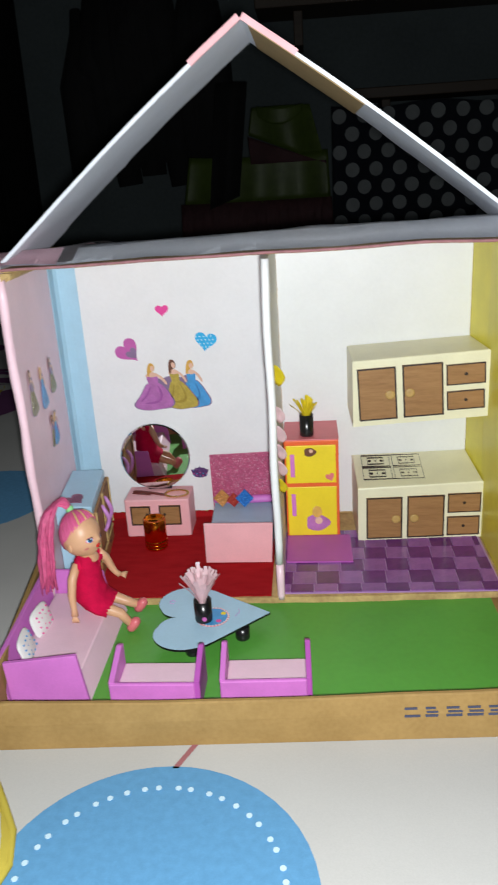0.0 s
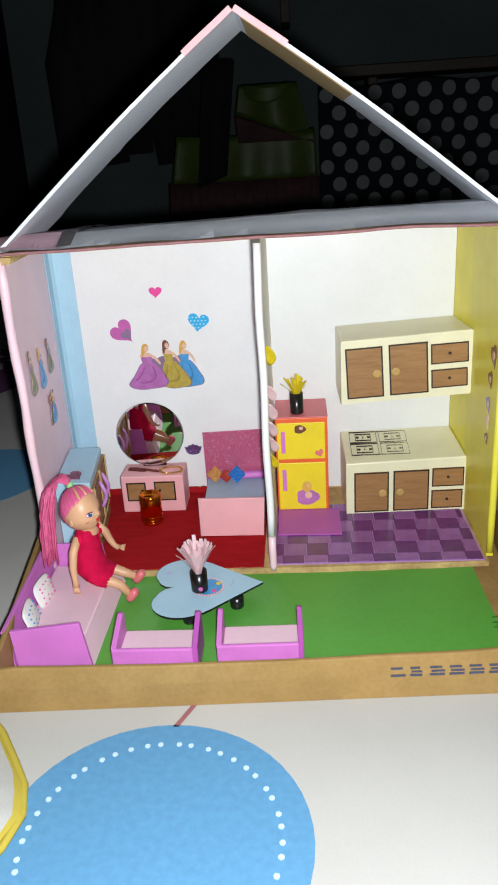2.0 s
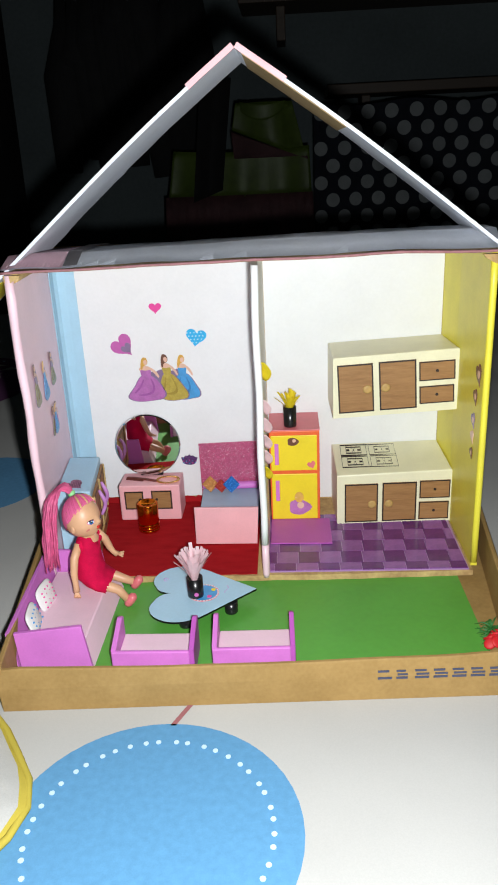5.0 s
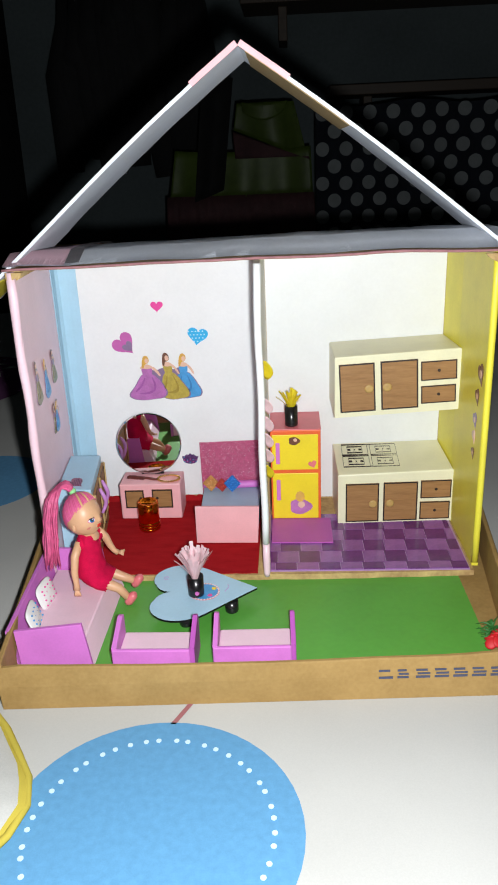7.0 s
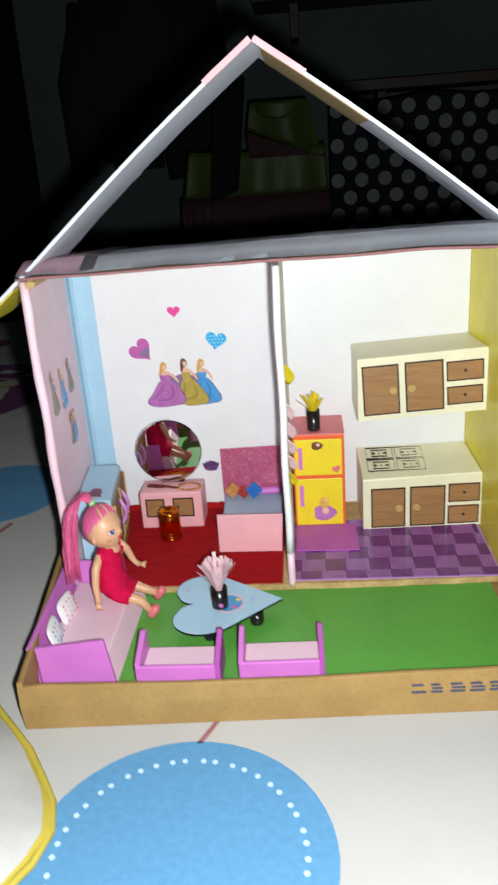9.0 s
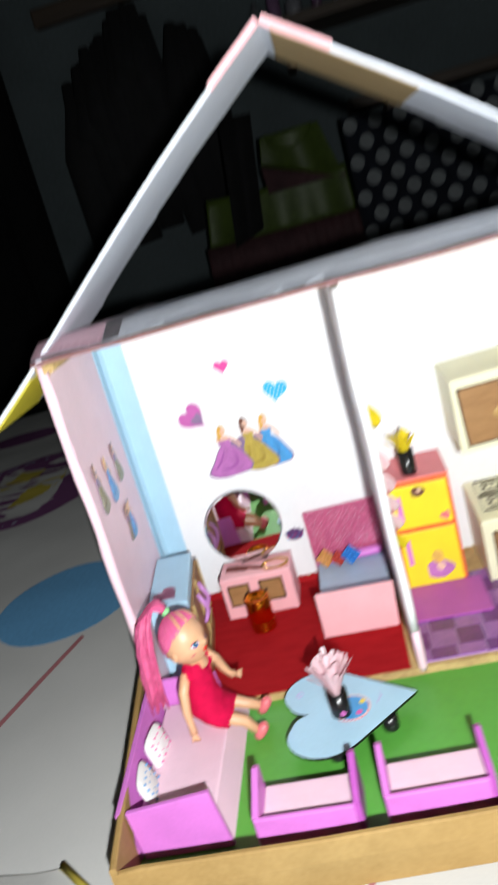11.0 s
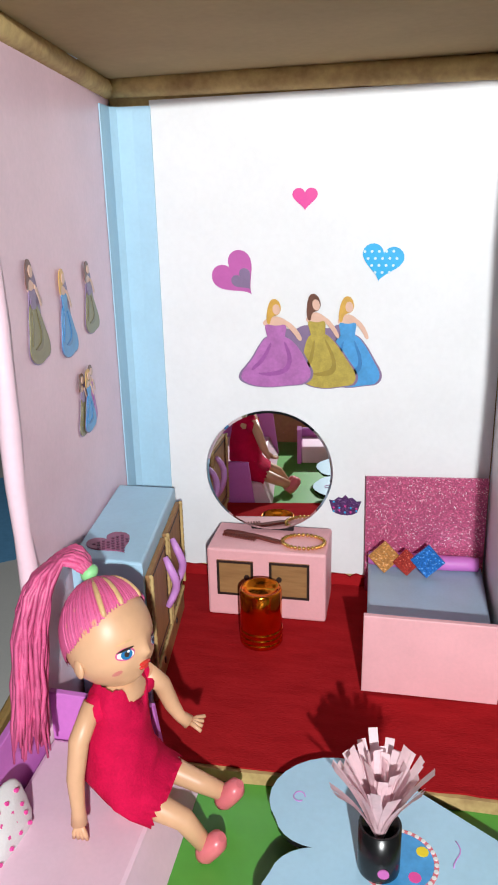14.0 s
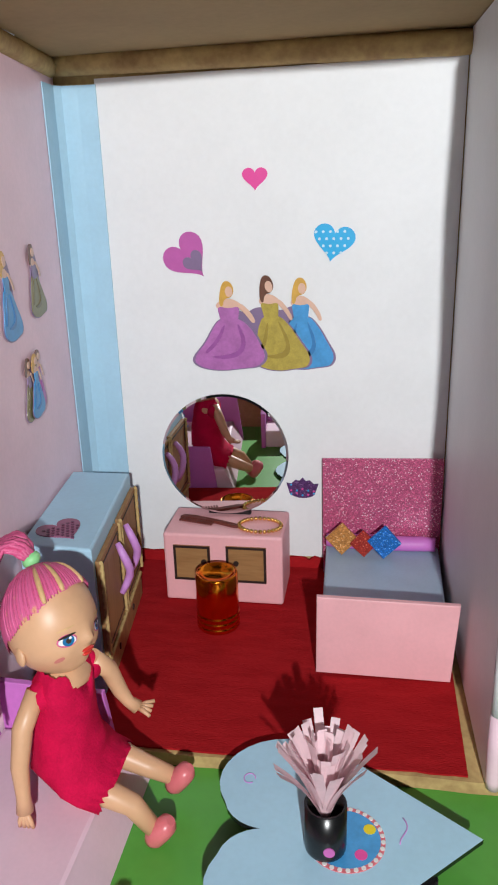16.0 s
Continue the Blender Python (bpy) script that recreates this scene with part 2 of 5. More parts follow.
DARKC = mat("black_cloth", (0.006, 0.006, 0.007), 0.9, vary=0.3, scale=30, grain=500, bump=0.4)
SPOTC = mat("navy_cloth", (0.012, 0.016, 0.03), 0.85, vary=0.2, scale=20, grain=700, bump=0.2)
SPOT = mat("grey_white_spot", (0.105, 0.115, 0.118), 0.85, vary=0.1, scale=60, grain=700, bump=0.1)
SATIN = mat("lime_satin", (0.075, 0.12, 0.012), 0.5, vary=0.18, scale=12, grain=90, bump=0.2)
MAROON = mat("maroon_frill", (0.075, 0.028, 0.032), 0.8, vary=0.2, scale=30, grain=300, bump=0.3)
DIM = mat("dull_grey_plastic", (0.22, 0.22, 0.24), 0.4, vary=0.2, scale=40, bump=0.05, each=0.4)
PANEGLASS = mat("violet_plastic", (0.18, 0.10, 0.18), 0.3, vary=0.2, scale=40, bump=0.05, each=0.3)

MIRROR = bpy.data.materials.new("mirror_glass")
MIRROR.use_nodes = True
_b = MIRROR.node_tree.nodes["Principled BSDF"]
_b.inputs["Base Color"].default_value, _b.inputs["Metallic"].default_value, _b.inputs["Roughness"].default_value = (0.82, 0.84, 0.83, 1), 1.0, 0.015


# ---- building helpers ----
def wall_frame(x, y, z, ex):
    """Local x along ex, local y up, local z out of the wall."""
    ex = Vector(ex).normalized()
    ey = Vector((0, 0, 1))
    ez = ex.cross(ey)
    m = Matrix((ex, ey, ez)).transposed().to_4x4()
    m.translation = (x, y, z)
    return m


def box(bm, x0, x1, y0, y1, z0, z1, bev=0.0, m=None):
    vs = [bm.verts.new((x, y, z)) for z in (z0, z1) for x, y in ((x0, y0), (x1, y0), (x1, y1), (x0, y1))]
    fs = [bm.faces.new([vs[i] for i in q]) for q in ((3, 2, 1, 0), (4, 5, 6, 7), (0, 1, 5, 4), (1, 2, 6, 5), (2, 3, 7, 6), (3, 0, 4, 7))]
    if bev:
        es = list({e for f in fs for e in f.edges})
        got = bmesh.ops.bevel(bm, geom=es, offset=bev, segments=2, affect="EDGES", profile=0.5)
        vs = list({v for f in got["faces"] for v in f.verts} | {v for v in vs if v.is_valid})
    if m:
        bmesh.ops.transform(bm, matrix=m, verts=vs)
    return bm


def prism(bm, pts, z0, z1, m=None, bev=0.0):
    """A plan polygon, counter-clockwise, raised from z0 to z1."""
    lo, hi = [bm.verts.new((x, y, z0)) for x, y in pts], [bm.verts.new((x, y, z1)) for x, y in pts]
    fs = [bm.faces.new(lo[::-1]), bm.faces.new(hi)]
    k = len(pts)
    for i in range(k):
        fs.append(bm.faces.new((lo[i], lo[(i + 1) % k], hi[(i + 1) % k], hi[i])))
    vs = lo + hi
    if bev:
        got = bmesh.ops.bevel(bm, geom=list(fs[1].edges), offset=bev, segments=2, affect="EDGES", profile=0.5)
        vs = list({v for f in got["faces"] for v in f.verts} | {v for v in vs if v.is_valid})
    if m:
        bmesh.ops.transform(bm, matrix=m, verts=vs)
    return bm


def lathe(bm, prof, seg=32, m=None):
    """prof: (radius, height) from the bottom up; closed with caps where the radius is not 0."""
    rings = []
    for r, z in prof:
        if r < 1e-7:
            rings.append([bm.verts.new((0, 0, z))])
        else:
            rings.append([bm.verts.new((r * math.cos(a * 2 * math.pi / seg), r * math.sin(a * 2 * math.pi / seg), z)) for a in range(seg)])
    for a, b in zip(rings, rings[1:]):
        for i in range(seg):
            j = (i + 1) % seg
            q = [a[i % len(a)], a[j % len(a)], b[j % len(b)], b[i % len(b)]]
            q = list(dict.fromkeys(q))
            if len(q) > 2:
                bm.faces.new(q).smooth = True
    if len(rings[0]) > 1:
        bm.faces.new(rings[0][::-1])
    if len(rings[-1]) > 1:
        bm.faces.new(rings[-1])
    if m:
        bmesh.ops.transform(bm, matrix=m, verts=[v for r in rings for v in r])
    return bm


def tube(bm, pts, radii, seg=8, flat=1.0, mi=0):
    """A round or flattened tube through points."""
    pts = [Vector(p) for p in pts]
    radii = radii if hasattr(radii, "__len__") else [radii] * len(pts)
    rings, u = [], None
    for i, p in enumerate(pts):
        d = (pts[min(i + 1, len(pts) - 1)] - pts[max(i - 1, 0)]).normalized()
        if u is None:
            u = d.cross(Vector((0, 0, 1)))
            u = u if u.length > 0.05 else d.cross(Vector((0, 1, 0)))
        u = (u - d * u.dot(d)).normalized()
        w = u.cross(d).normalized()
        rings.append([bm.verts.new(p + radii[i] * (math.cos(2 * math.pi * k / seg) * u + flat * math.sin(2 * math.pi * k / seg) * w)) for k in range(seg)])
    for a, b in zip(rings, rings[1:]):
        for k in range(seg):
            f = bm.faces.new((a[k], a[(k + 1) % seg], b[(k + 1) % seg], b[k]))
            f.smooth, f.material_index = True, mi
    for r in (rings[0][::-1], rings[-1]):
        bm.faces.new(r).material_index = mi
    return bm


def ball(bm, c, r, m=None, u=20, v=14, mi=0):
    got = bmesh.ops.create_uvsphere(bm, u_segments=u, v_segments=v, radius=1.0)
    r = r if hasattr(r, "__len__") else (r, r, r)
    bmesh.ops.transform(bm, matrix=Matrix.Translation(c) @ (m or Matrix()) @ Matrix.Diagonal((*r, 1)), verts=got["verts"])
    for f in {f for w in got["verts"] for f in w.link_faces}:
        f.smooth, f.material_index = True, mi
    return got["verts"]


def heart(w, h, n=40):
    """Heart outline, point down, centred, counter-clockwise."""
    pts = []
    for i in range(n):
        t = -2 * math.pi * i / n
        pts.append((16 * math.sin(t) ** 3 / 32 * w, (13 * math.cos(t) - 5 * math.cos(2 * t) - 2 * math.cos(3 * t) - math.cos(4 * t) + 2.5) / 29 * h))
    return pts


def disc(r, n=28, cx=0.0, cy=0.0, ry=None):
    return [(cx + r * math.cos(2 * math.pi * i / n), cy + (ry or r) * math.sin(2 * math.pi * i / n)) for i in range(n)]


def finish(name, bm, *mats):
    me = bpy.data.meshes.new(name)
    bmesh.ops.recalc_face_normals(bm, faces=bm.faces)
    bm.to_mesh(me)
    bm.free()
    for m in mats:
        me.materials.append(m)
    return new(name, me)


def thing(name, at, label, category, group="", kind=""):
    e = new(name)
    e.empty_display_size = 0.01
    e.location = at
    return tagged(e, label, category, group, kind)


def part(name, bm, material, parent, label=""):
    ob = finish(name, bm, *(material if isinstance(material, (list, tuple)) else (material,)))
    ob.parent = parent
    if parent.type == "EMPTY":
        ob.matrix_parent_inverse = Matrix.Translation(parent.location).inverted()
    return tagged(ob, label)


def solid(name, bm, material, label, category, group="", kind=""):
    return tagged(finish(name, bm, *(material if isinstance(material, (list, tuple)) else (material,))), label, category, group, kind)


def B():
    return bmesh.new()


D = 0.121       # inner face of the back wall
TOP = 0.2075    # underside of the ceiling
SH = -0.008     # the bed sheet

# ---- the dark room round the bed ----
def room():
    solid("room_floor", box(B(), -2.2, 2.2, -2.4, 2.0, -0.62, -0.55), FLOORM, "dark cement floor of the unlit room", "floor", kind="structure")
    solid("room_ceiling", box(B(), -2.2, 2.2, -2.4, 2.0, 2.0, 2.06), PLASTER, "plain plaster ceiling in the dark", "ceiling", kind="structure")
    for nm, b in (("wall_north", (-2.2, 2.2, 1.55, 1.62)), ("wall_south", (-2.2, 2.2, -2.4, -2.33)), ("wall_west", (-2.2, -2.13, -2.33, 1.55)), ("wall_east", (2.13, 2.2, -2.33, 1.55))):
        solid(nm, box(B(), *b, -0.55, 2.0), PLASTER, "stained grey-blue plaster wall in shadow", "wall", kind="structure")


room()


def bed_sheet():
    bm = B()
    nx, ny = 90, 90
    x0, x1, y0, y1 = -1.1, 0.95, -0.95, 1.0
    vs = {}
    for i in range(nx + 1):
        for j in range(ny + 1):
            x, y = x0 + (x1 - x0) * i / nx, y0 + (y1 - y0) * j / ny
            far = max(0.0, max(abs(x) - 0.2, abs(y + 0.02) - 0.26))
            z = SH - 0.0002 + min(1.0, far * 4) * (0.004 * noise.noise((x * 7, y * 7, 0)) + 0.002 * noise.noise((x * 19, y * 23, 3)))
            vs[i, j] = bm.verts.new((x, y, z))
    for i in range(nx):
        for j in range(ny):
            bm.faces.new((vs[i, j], vs[i + 1, j], vs[i + 1, j + 1], vs[i, j + 1])).smooth = True
    rim = [vs[i, 0] for i in range(nx + 1)] + [vs[nx, j] for j in range(1, ny + 1)] + [vs[i, ny] for i in range(nx - 1, -1, -1)] + [vs[0, j] for j in range(ny - 1, 0, -1)]
    low = [bm.verts.new((v.co.x, v.co.y, -0.42)) for v in rim]
    for k in range(len(rim)):
        bm.faces.new((rim[k], low[k], low[(k + 1) % len(rim)], rim[(k + 1) % len(rim)]))
    sheet = solid("bed_sheet", bm, SHEET, "white cotton bed sheet printed with blue, plum and yellow shapes", "bed sheet", kind="structure")

    def print_(name, pts, material, label=""):
        # printed shapes follow the cloth: cut into small cells just above it
        b = B()
        f = b.faces.new([b.verts.new((x, y, 0)) for x, y in pts])
        bmesh.ops.triangulate(b, faces=[f])
        for _ in range(2):
            bmesh.ops.subdivide_edges(b, edges=[e for e in b.edges if e.calc_length() > 0.02], cuts=1)
        bmesh.ops.triangulate(b, faces=b.faces)
        for v in b.verts:
            x, y = v.co.x, v.co.y
            far = max(0.0, max(abs(x) - 0.2, abs(y + 0.02) - 0.26))
            v.co.z = SH + 0.0002 + min(1.0, far * 4) * 0.0012 + min(1.0, far * 4) * (0.004 * noise.noise((x * 7, y * 7, 0)) + 0.002 * noise.noise((x * 19, y * 23, 3)))
        o = finish(name, b, material)
        o.parent = sheet
        for p in o.data.polygons:
            p.use_smooth = True
        return tagged(o, label)

    print_("printed_circle", disc(0.0682, 48, -0.0470, -0.2005), PRBLUE, "large sky-blue printed circle")
    for k in range(46):
        a = 2 * math.pi * (k + 0.12 * math.sin(k * 2.7)) / 46
        b = B()
        prism(b, disc(0.00135, 10, -0.0470 + 0.0548 * math.cos(a), -0.2005 + 0.0548 * math.sin(a)), SH + 0.0005, SH + 0.0008)
        o = finish("printed_dot", b, PALEDOT)
        o.parent = sheet
    print_("printed_circle", disc(0.060, 36, -0.268, 0.183, 0.064), PRBLUE)
    print_("printed_line", [(-0.0365, -0.117), (-0.0395, -0.117), (-0.0475, -0.1335), (-0.0445, -0.1335)], PRROSE, "thin maroon printed stem")
    print_("printed_line", [(-0.2375, 0.122), (-0.234, 0.119), (-0.30, -0.09), (-0.304, -0.088)], PRROSE)
    ring = disc(0.112, 32, -0.436, 0.515, 0.138)
    print_("printed_oval", ring, PRPURP, "plum printed ring with dashed stitches")
    print_("printed_oval", disc(0.087, 32, -0.436, 0.515, 0.108), SHEET)
    print_("printed_spot", disc(0.058, 28, -0.445, 0.525, 0.075), PRYEL, "mustard printed spot")
    for k in range(26):
        a = 2 * math.pi * k / 26
        x, y = -0.436 + 0.100 * math.cos(a), 0.515 + 0.123 * math.sin(a)
        ux, uy = -math.sin(a) * 0.008, math.cos(a) * 0.008
        print_("stitch", [(x - ux - uy * 0.16, y - uy + ux * 0.16), (x + ux - uy * 0.16, y + uy + ux * 0.16), (x + ux + uy * 0.16, y + uy - ux * 0.16), (x - ux + uy * 0.16, y - uy - ux * 0.16)], PALEDOT)
    print_("printed_leaf", disc(0.075, 24, -0.56, 0.80, 0.035), PRPURP)
    print_("printed_spot", disc(0.05, 24, -0.52, 0.335, 0.05), PRYEL)
    print_("printed_spot", disc(0.036, 24, 0.152, -0.228, 0.05), PRYEL)
    return sheet


bed_sheet()


def mattress():
    solid("bed_base", box(B(), -1.08, 0.93, -0.93, 0.98, -0.55, -0.02, 0.01), DARKC, "dark bed base under the printed sheet", "bed")


mattress()


def quilt():
    # a folded quilt with a mustard border, lying beside the tray
    q = thing("quilt", (-0.2, -0.22, SH), "cream cotton quilt with a mustard border, folded on the bed", "quilt")
    def rim_x(y):
        return float(np.interp(y, (-0.42, -0.30, -0.25, -0.215, -0.193, -0.171, -0.139, -0.102, -0.09), (-0.26, -0.180, -0.142, -0.112, -0.104, -0.110, -0.132, -0.166, -0.180)))
    bm = B()
    n = 26
    g = {}
    for i in range(n + 1):
        for j in range(n + 1):
            u, v = 1 - (1 - i / n) ** 1.3, j / n
            y = -0.42 + v * 0.33
            x = -0.36 + u * (rim_x(y) + 0.36)
            z = SH + 0.001 + 0.022 * math.sin(math.pi * min(1, (1 - u) * 2.2 + 0.02) * 0.5) ** 0.6 * min(1, (1 - v) * 6) + 0.003 * noise.noise((x * 30, y * 30, 1))
            g[i, j] = bm.verts.new((x, y, z))
    for i in range(n):
        for j in range(n):
            f = bm.faces.new((g[i, j], g[i + 1, j], g[i + 1, j + 1], g[i, j + 1]))
            f.smooth = True
            f.material_index = 1 if i >= n - 1 else 0
    part("cover", bm, (QUILTC, PRYEL), q)
    bm = B()
    tube(bm, [(rim_x(-0.42 + 0.0165 * k), -0.42 + 0.0165 * k, SH + 0.003) for k in range(21)], 0.0019, 8)
    part("piping", bm, PRYEL, q, "mustard edge binding")


quilt()


def hanging_things():
    # spotted cloth
    c = thing("spotted_cloth", (0.23, 1.06, 0.0), "dark navy cloth with grey-white spots, hanging in the dark", "cloth")
    bm = B()
    n = 60
    up, dn = [], []
    for i in range(n + 1):
        x = 0.075 + 0.42 * i / n
        y = 1.06 + 0.006 * math.sin(x * 42) + 0.004 * math.sin(x * 97)
        up.append(bm.verts.new((x, y, 0.343 + 0.004 * math.sin(x * 31))))
        dn.append(bm.verts.new((x, y - 0.01, -0.15)))
    for i in range(n):
        bm.faces.new((dn[i], dn[i + 1], up[i + 1], up[i])).smooth = True
    r = bmesh.ops.solidify(bm, geom=bm.faces[:], thickness=0.004)
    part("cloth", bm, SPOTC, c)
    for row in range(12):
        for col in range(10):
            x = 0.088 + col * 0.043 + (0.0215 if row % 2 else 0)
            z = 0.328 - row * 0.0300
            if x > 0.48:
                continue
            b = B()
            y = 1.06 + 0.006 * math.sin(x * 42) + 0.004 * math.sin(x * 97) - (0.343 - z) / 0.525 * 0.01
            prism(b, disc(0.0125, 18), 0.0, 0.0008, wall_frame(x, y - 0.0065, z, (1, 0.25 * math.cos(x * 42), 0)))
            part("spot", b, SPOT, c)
    # green satin garment with a frilled hem
    g = thing("satin_garment", (-0.03, 1.03, 0.1), "lime green satin garment with a gathered maroon hem, hanging", "garment")

    def drape(name, xa, xb, za, zb, y, folds, amp, material, label="", top=0.0, cut=0.0, sag=0.0):
        b = B()
        k = 48
        rows = 6
        vs = {}
        for i in range(k + 1):
            for j in range(rows + 1):
                u, v = i / k, j / rows
                x = (xa[0] + (xb[0] - xa[0]) * u) * (1 - v) + (xa[1] + (xb[1] - xa[1]) * u) * v
                z = (za + top * (2 * u - 1) ** 2) * (1 - v) + (zb + cut * (1 - u) - sag * (1 - (2 * u - 1) ** 2)) * v
                vs[i, j] = b.verts.new((x, y + amp * math.sin(u * folds * 6.283) * (0.4 + 0.6 * v) - 0.012 * math.sin(math.pi * u), z))
        for i in range(k):
            for j in range(rows):
                b.faces.new((vs[i, j + 1], vs[i + 1, j + 1], vs[i + 1, j], vs[i, j])).smooth = True
        bmesh.ops.solidify(b, geom=b.faces[:], thickness=0.003)
        part(name, b, material, g, label)
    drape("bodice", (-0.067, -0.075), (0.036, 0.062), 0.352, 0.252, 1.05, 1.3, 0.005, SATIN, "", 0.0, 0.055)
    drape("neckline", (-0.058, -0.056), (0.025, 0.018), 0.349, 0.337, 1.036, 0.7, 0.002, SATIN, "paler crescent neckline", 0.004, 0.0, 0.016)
    # dark wedge: the shade under the slanted bodice edge, put in as cloth colour
    drape("shade_wedge", (-0.072, -0.075), (0.062, 0.064), 0.258, 0.252, 1.030, 1.5, 0.002, MAROON, "dark maroon wedge standing in for the shade between bodice and skirt", 0.0, 0.052)
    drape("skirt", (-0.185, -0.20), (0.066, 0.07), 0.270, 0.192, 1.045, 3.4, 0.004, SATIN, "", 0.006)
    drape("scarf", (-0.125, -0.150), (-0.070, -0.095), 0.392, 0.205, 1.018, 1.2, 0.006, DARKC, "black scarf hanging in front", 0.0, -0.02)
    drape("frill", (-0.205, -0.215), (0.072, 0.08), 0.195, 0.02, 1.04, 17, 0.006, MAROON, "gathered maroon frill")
    # black coat bundle on the wall
    k = thing("dark_clothes", (-0.33, 1.45, 0.3), "bundle of black clothes hanging on the wall", "clothes")
    for i in range(26):
        b = B()
        a = random.random()
        x = -0.47 + 0.32 * a
        top = 0.74 - 0.25 * abs(a - 0.5) - 0.03 * random.random()
        tube(b, [(x, 1.45, top), (x + random.uniform(-0.02, 0.02), 1.42, top - 0.15), (x + random.uniform(-0.03, 0.03), 1.43, 0.22 + 0.1 * random.random())], [0.012, 0.04, 0.03], 8)
        part("garment", b, DARKC, k)
    b = B()
    box(b, -0.52, -0.12, 1.52, 1.548, 0.74, 0.78, 0.004)
    part("hook_rail", b, PLANK, k)
    # added black sheet at the edge of the room, keeps that side dark
    b = B()
    n = 60
    top, low = [], []
    for i in range(n + 1):
        x = -1.5 + 0.96 * i / n
        y = 1.30 + 0.02 * math.sin(i * 0.9) + 0.01 * math.sin(i * 2.3)
        top.append(b.verts.new((x, y, 1.6)))
        low.append(b.verts.new((x + 0.02 * math.sin(i * 0.5), y, -0.5499)))
    for i in range(n):
        b.faces.new((low[i], low[i + 1], top[i + 1], top[i])).smooth = True
    bmesh.ops.solidify(b, geom=b.faces[:], thickness=0.006)
    solid("dark_backdrop", b, DARKC, "added black folded sheet standing in for the darkness of the unlit room", "curtain")


hanging_things()


def wall_shelf(x0, x1, y0, y1, z, label):
    s = thing("wall_shelf", ((x0 + x1) / 2, y1, z), label, "shelf", "shelves on the far wall")
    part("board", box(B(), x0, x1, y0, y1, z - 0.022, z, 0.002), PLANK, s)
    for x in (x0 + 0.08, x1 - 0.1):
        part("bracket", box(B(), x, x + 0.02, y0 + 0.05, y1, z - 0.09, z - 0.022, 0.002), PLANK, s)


wall_shelf(-0.07, 0.75, 1.38, 1.55, 0.585, "old wooden wall shelf with small bottles on it")
wall_shelf(0.12, 0.75, 1.40, 1.55, 0.40, "old wooden wall shelf above the spotted cloth")
for i, (x, h, r) in enumerate(((-0.03, 0.05, 0.012), (0.01, 0.07, 0.014), (0.05, 0.045, 0.018), (0.10, 0.09, 0.011), (0.15, 0.06, 0.016), (0.20, 0.08, 0.013), (0.27, 0.05, 0.02), (0.33, 0.1, 0.012), (0.40, 0.07, 0.018))):
    bm = B()
    lathe(bm, [(r * 0.9, 0.5851), (r, 0.589), (r, 0.585 + h * 0.7), (r * 0.45, 0.585 + h * 0.82), (r * 0.45, 0.585 + h)], 16, Matrix.Translation((x, 1.44, 0)))
    solid("bottle", bm, (DIM, PANEGLASS)[i % 2], "small dusty bottle standing on the wall shelf", "bottle", "bottles on the shelf")

# ---- the cardboard tray ----
FL, FR, BR, BL = Vector((-0.1400, -0.1222)), Vector((0.1400, -0.1110)), Vector((0.164, 0.135)), Vector((-0.174, 0.135))


def tray():
    t = thing("cardboard_tray", (0, 0, SH), "brown cardboard box lid used as the garden tray", "box lid")
    bm = B()
    part("tray_bottom", prism(bm, [FL, FR, BR, BL], SH, SH + 0.002), CARD, t)
    h = 0.022
    for nm, a, b in (("front_side", FL, FR), ("right_side", FR, BR), ("back_side", BR, BL), ("left_side", BL, FL)):
        d = (b - a).normalized()
        inn = Vector((-d.y, d.x)) * 0.003
        bm = B()
        n = 24
        rows = []
        for i in range(n + 1):
            p = a.lerp(b, i / n)
            w = 0.0005 * noise.noise((p.x * 40, p.y * 40, 2))
            zt = h - (0.0022 + 0.0030 * math.sin(math.pi * i / n) if nm == 'front_side' else 0) + 0.0008 * noise.noise((p.x * 25, p.y * 25, 5)) - (0.0015 if nm == "front_side" and i == 0 else 0)
            o = -inn.normalized() * (w + 0.0006)
            rows.append([bm.verts.new((*(p - o * 0), SH + 0.0001)), bm.verts.new((*(p + o), (SH + h) / 2)), bm.verts.new((*p, zt - 0.0006)), bm.verts.new((*(p + inn * 0.25), zt)), bm.verts.new((*(p + inn * 0.8), zt)), bm.verts.new((*(p + inn), zt - 0.0006)), bm.verts.new((*(p + inn), SH + 0.0001))])
        for r, s in zip(rows, rows[1:]):
            for k in range(7):
                f = bm.faces.new((r[k], r[(k + 1) % 7], s[(k + 1) % 7], s[k]))
        bm.faces.new(rows[0])
        bm.faces.new(rows[-1][::-1])
        part(nm, bm, CARD, t)
    # the maker's mark, as plain bars, upside down on the front
    for i in range(7):
        x = 0.062 + i * 0.0098
        bm = B()
        m = wall_frame(x, -0.1225 + 0.0406 * (x + 0.143) - 0.0008, 0.0058, (1, 0.0406, 0))
        w = 0.0075 if i != 1 else 0.006
        box(bm, 0, w, 0.0, 0.0013, 0, 0.0003, 0, m)
        if i > 0:
            box(bm, w * 0.1, w, 0.0022, 0.0033, 0, 0.0003, 0, m)
        box(bm, 0, w * 0.8, 0.0044, 0.0056, 0, 0.0003, 0, m)
        part("printed_mark", bm, INKBLUE, t)
    bm = B()
    prism(bm, [(-0.1395, -0.1192), (0.1315, -0.1083), (0.1308, -0.06), (0.1295, 0.011), (-0.156, 0.011)], SH + 0.0021, -0.0048)
    solid("green_lawn_paper", bm, GREEN, "green paper lawn lining the cardboard tray", "lawn", kind="structure")


tray()

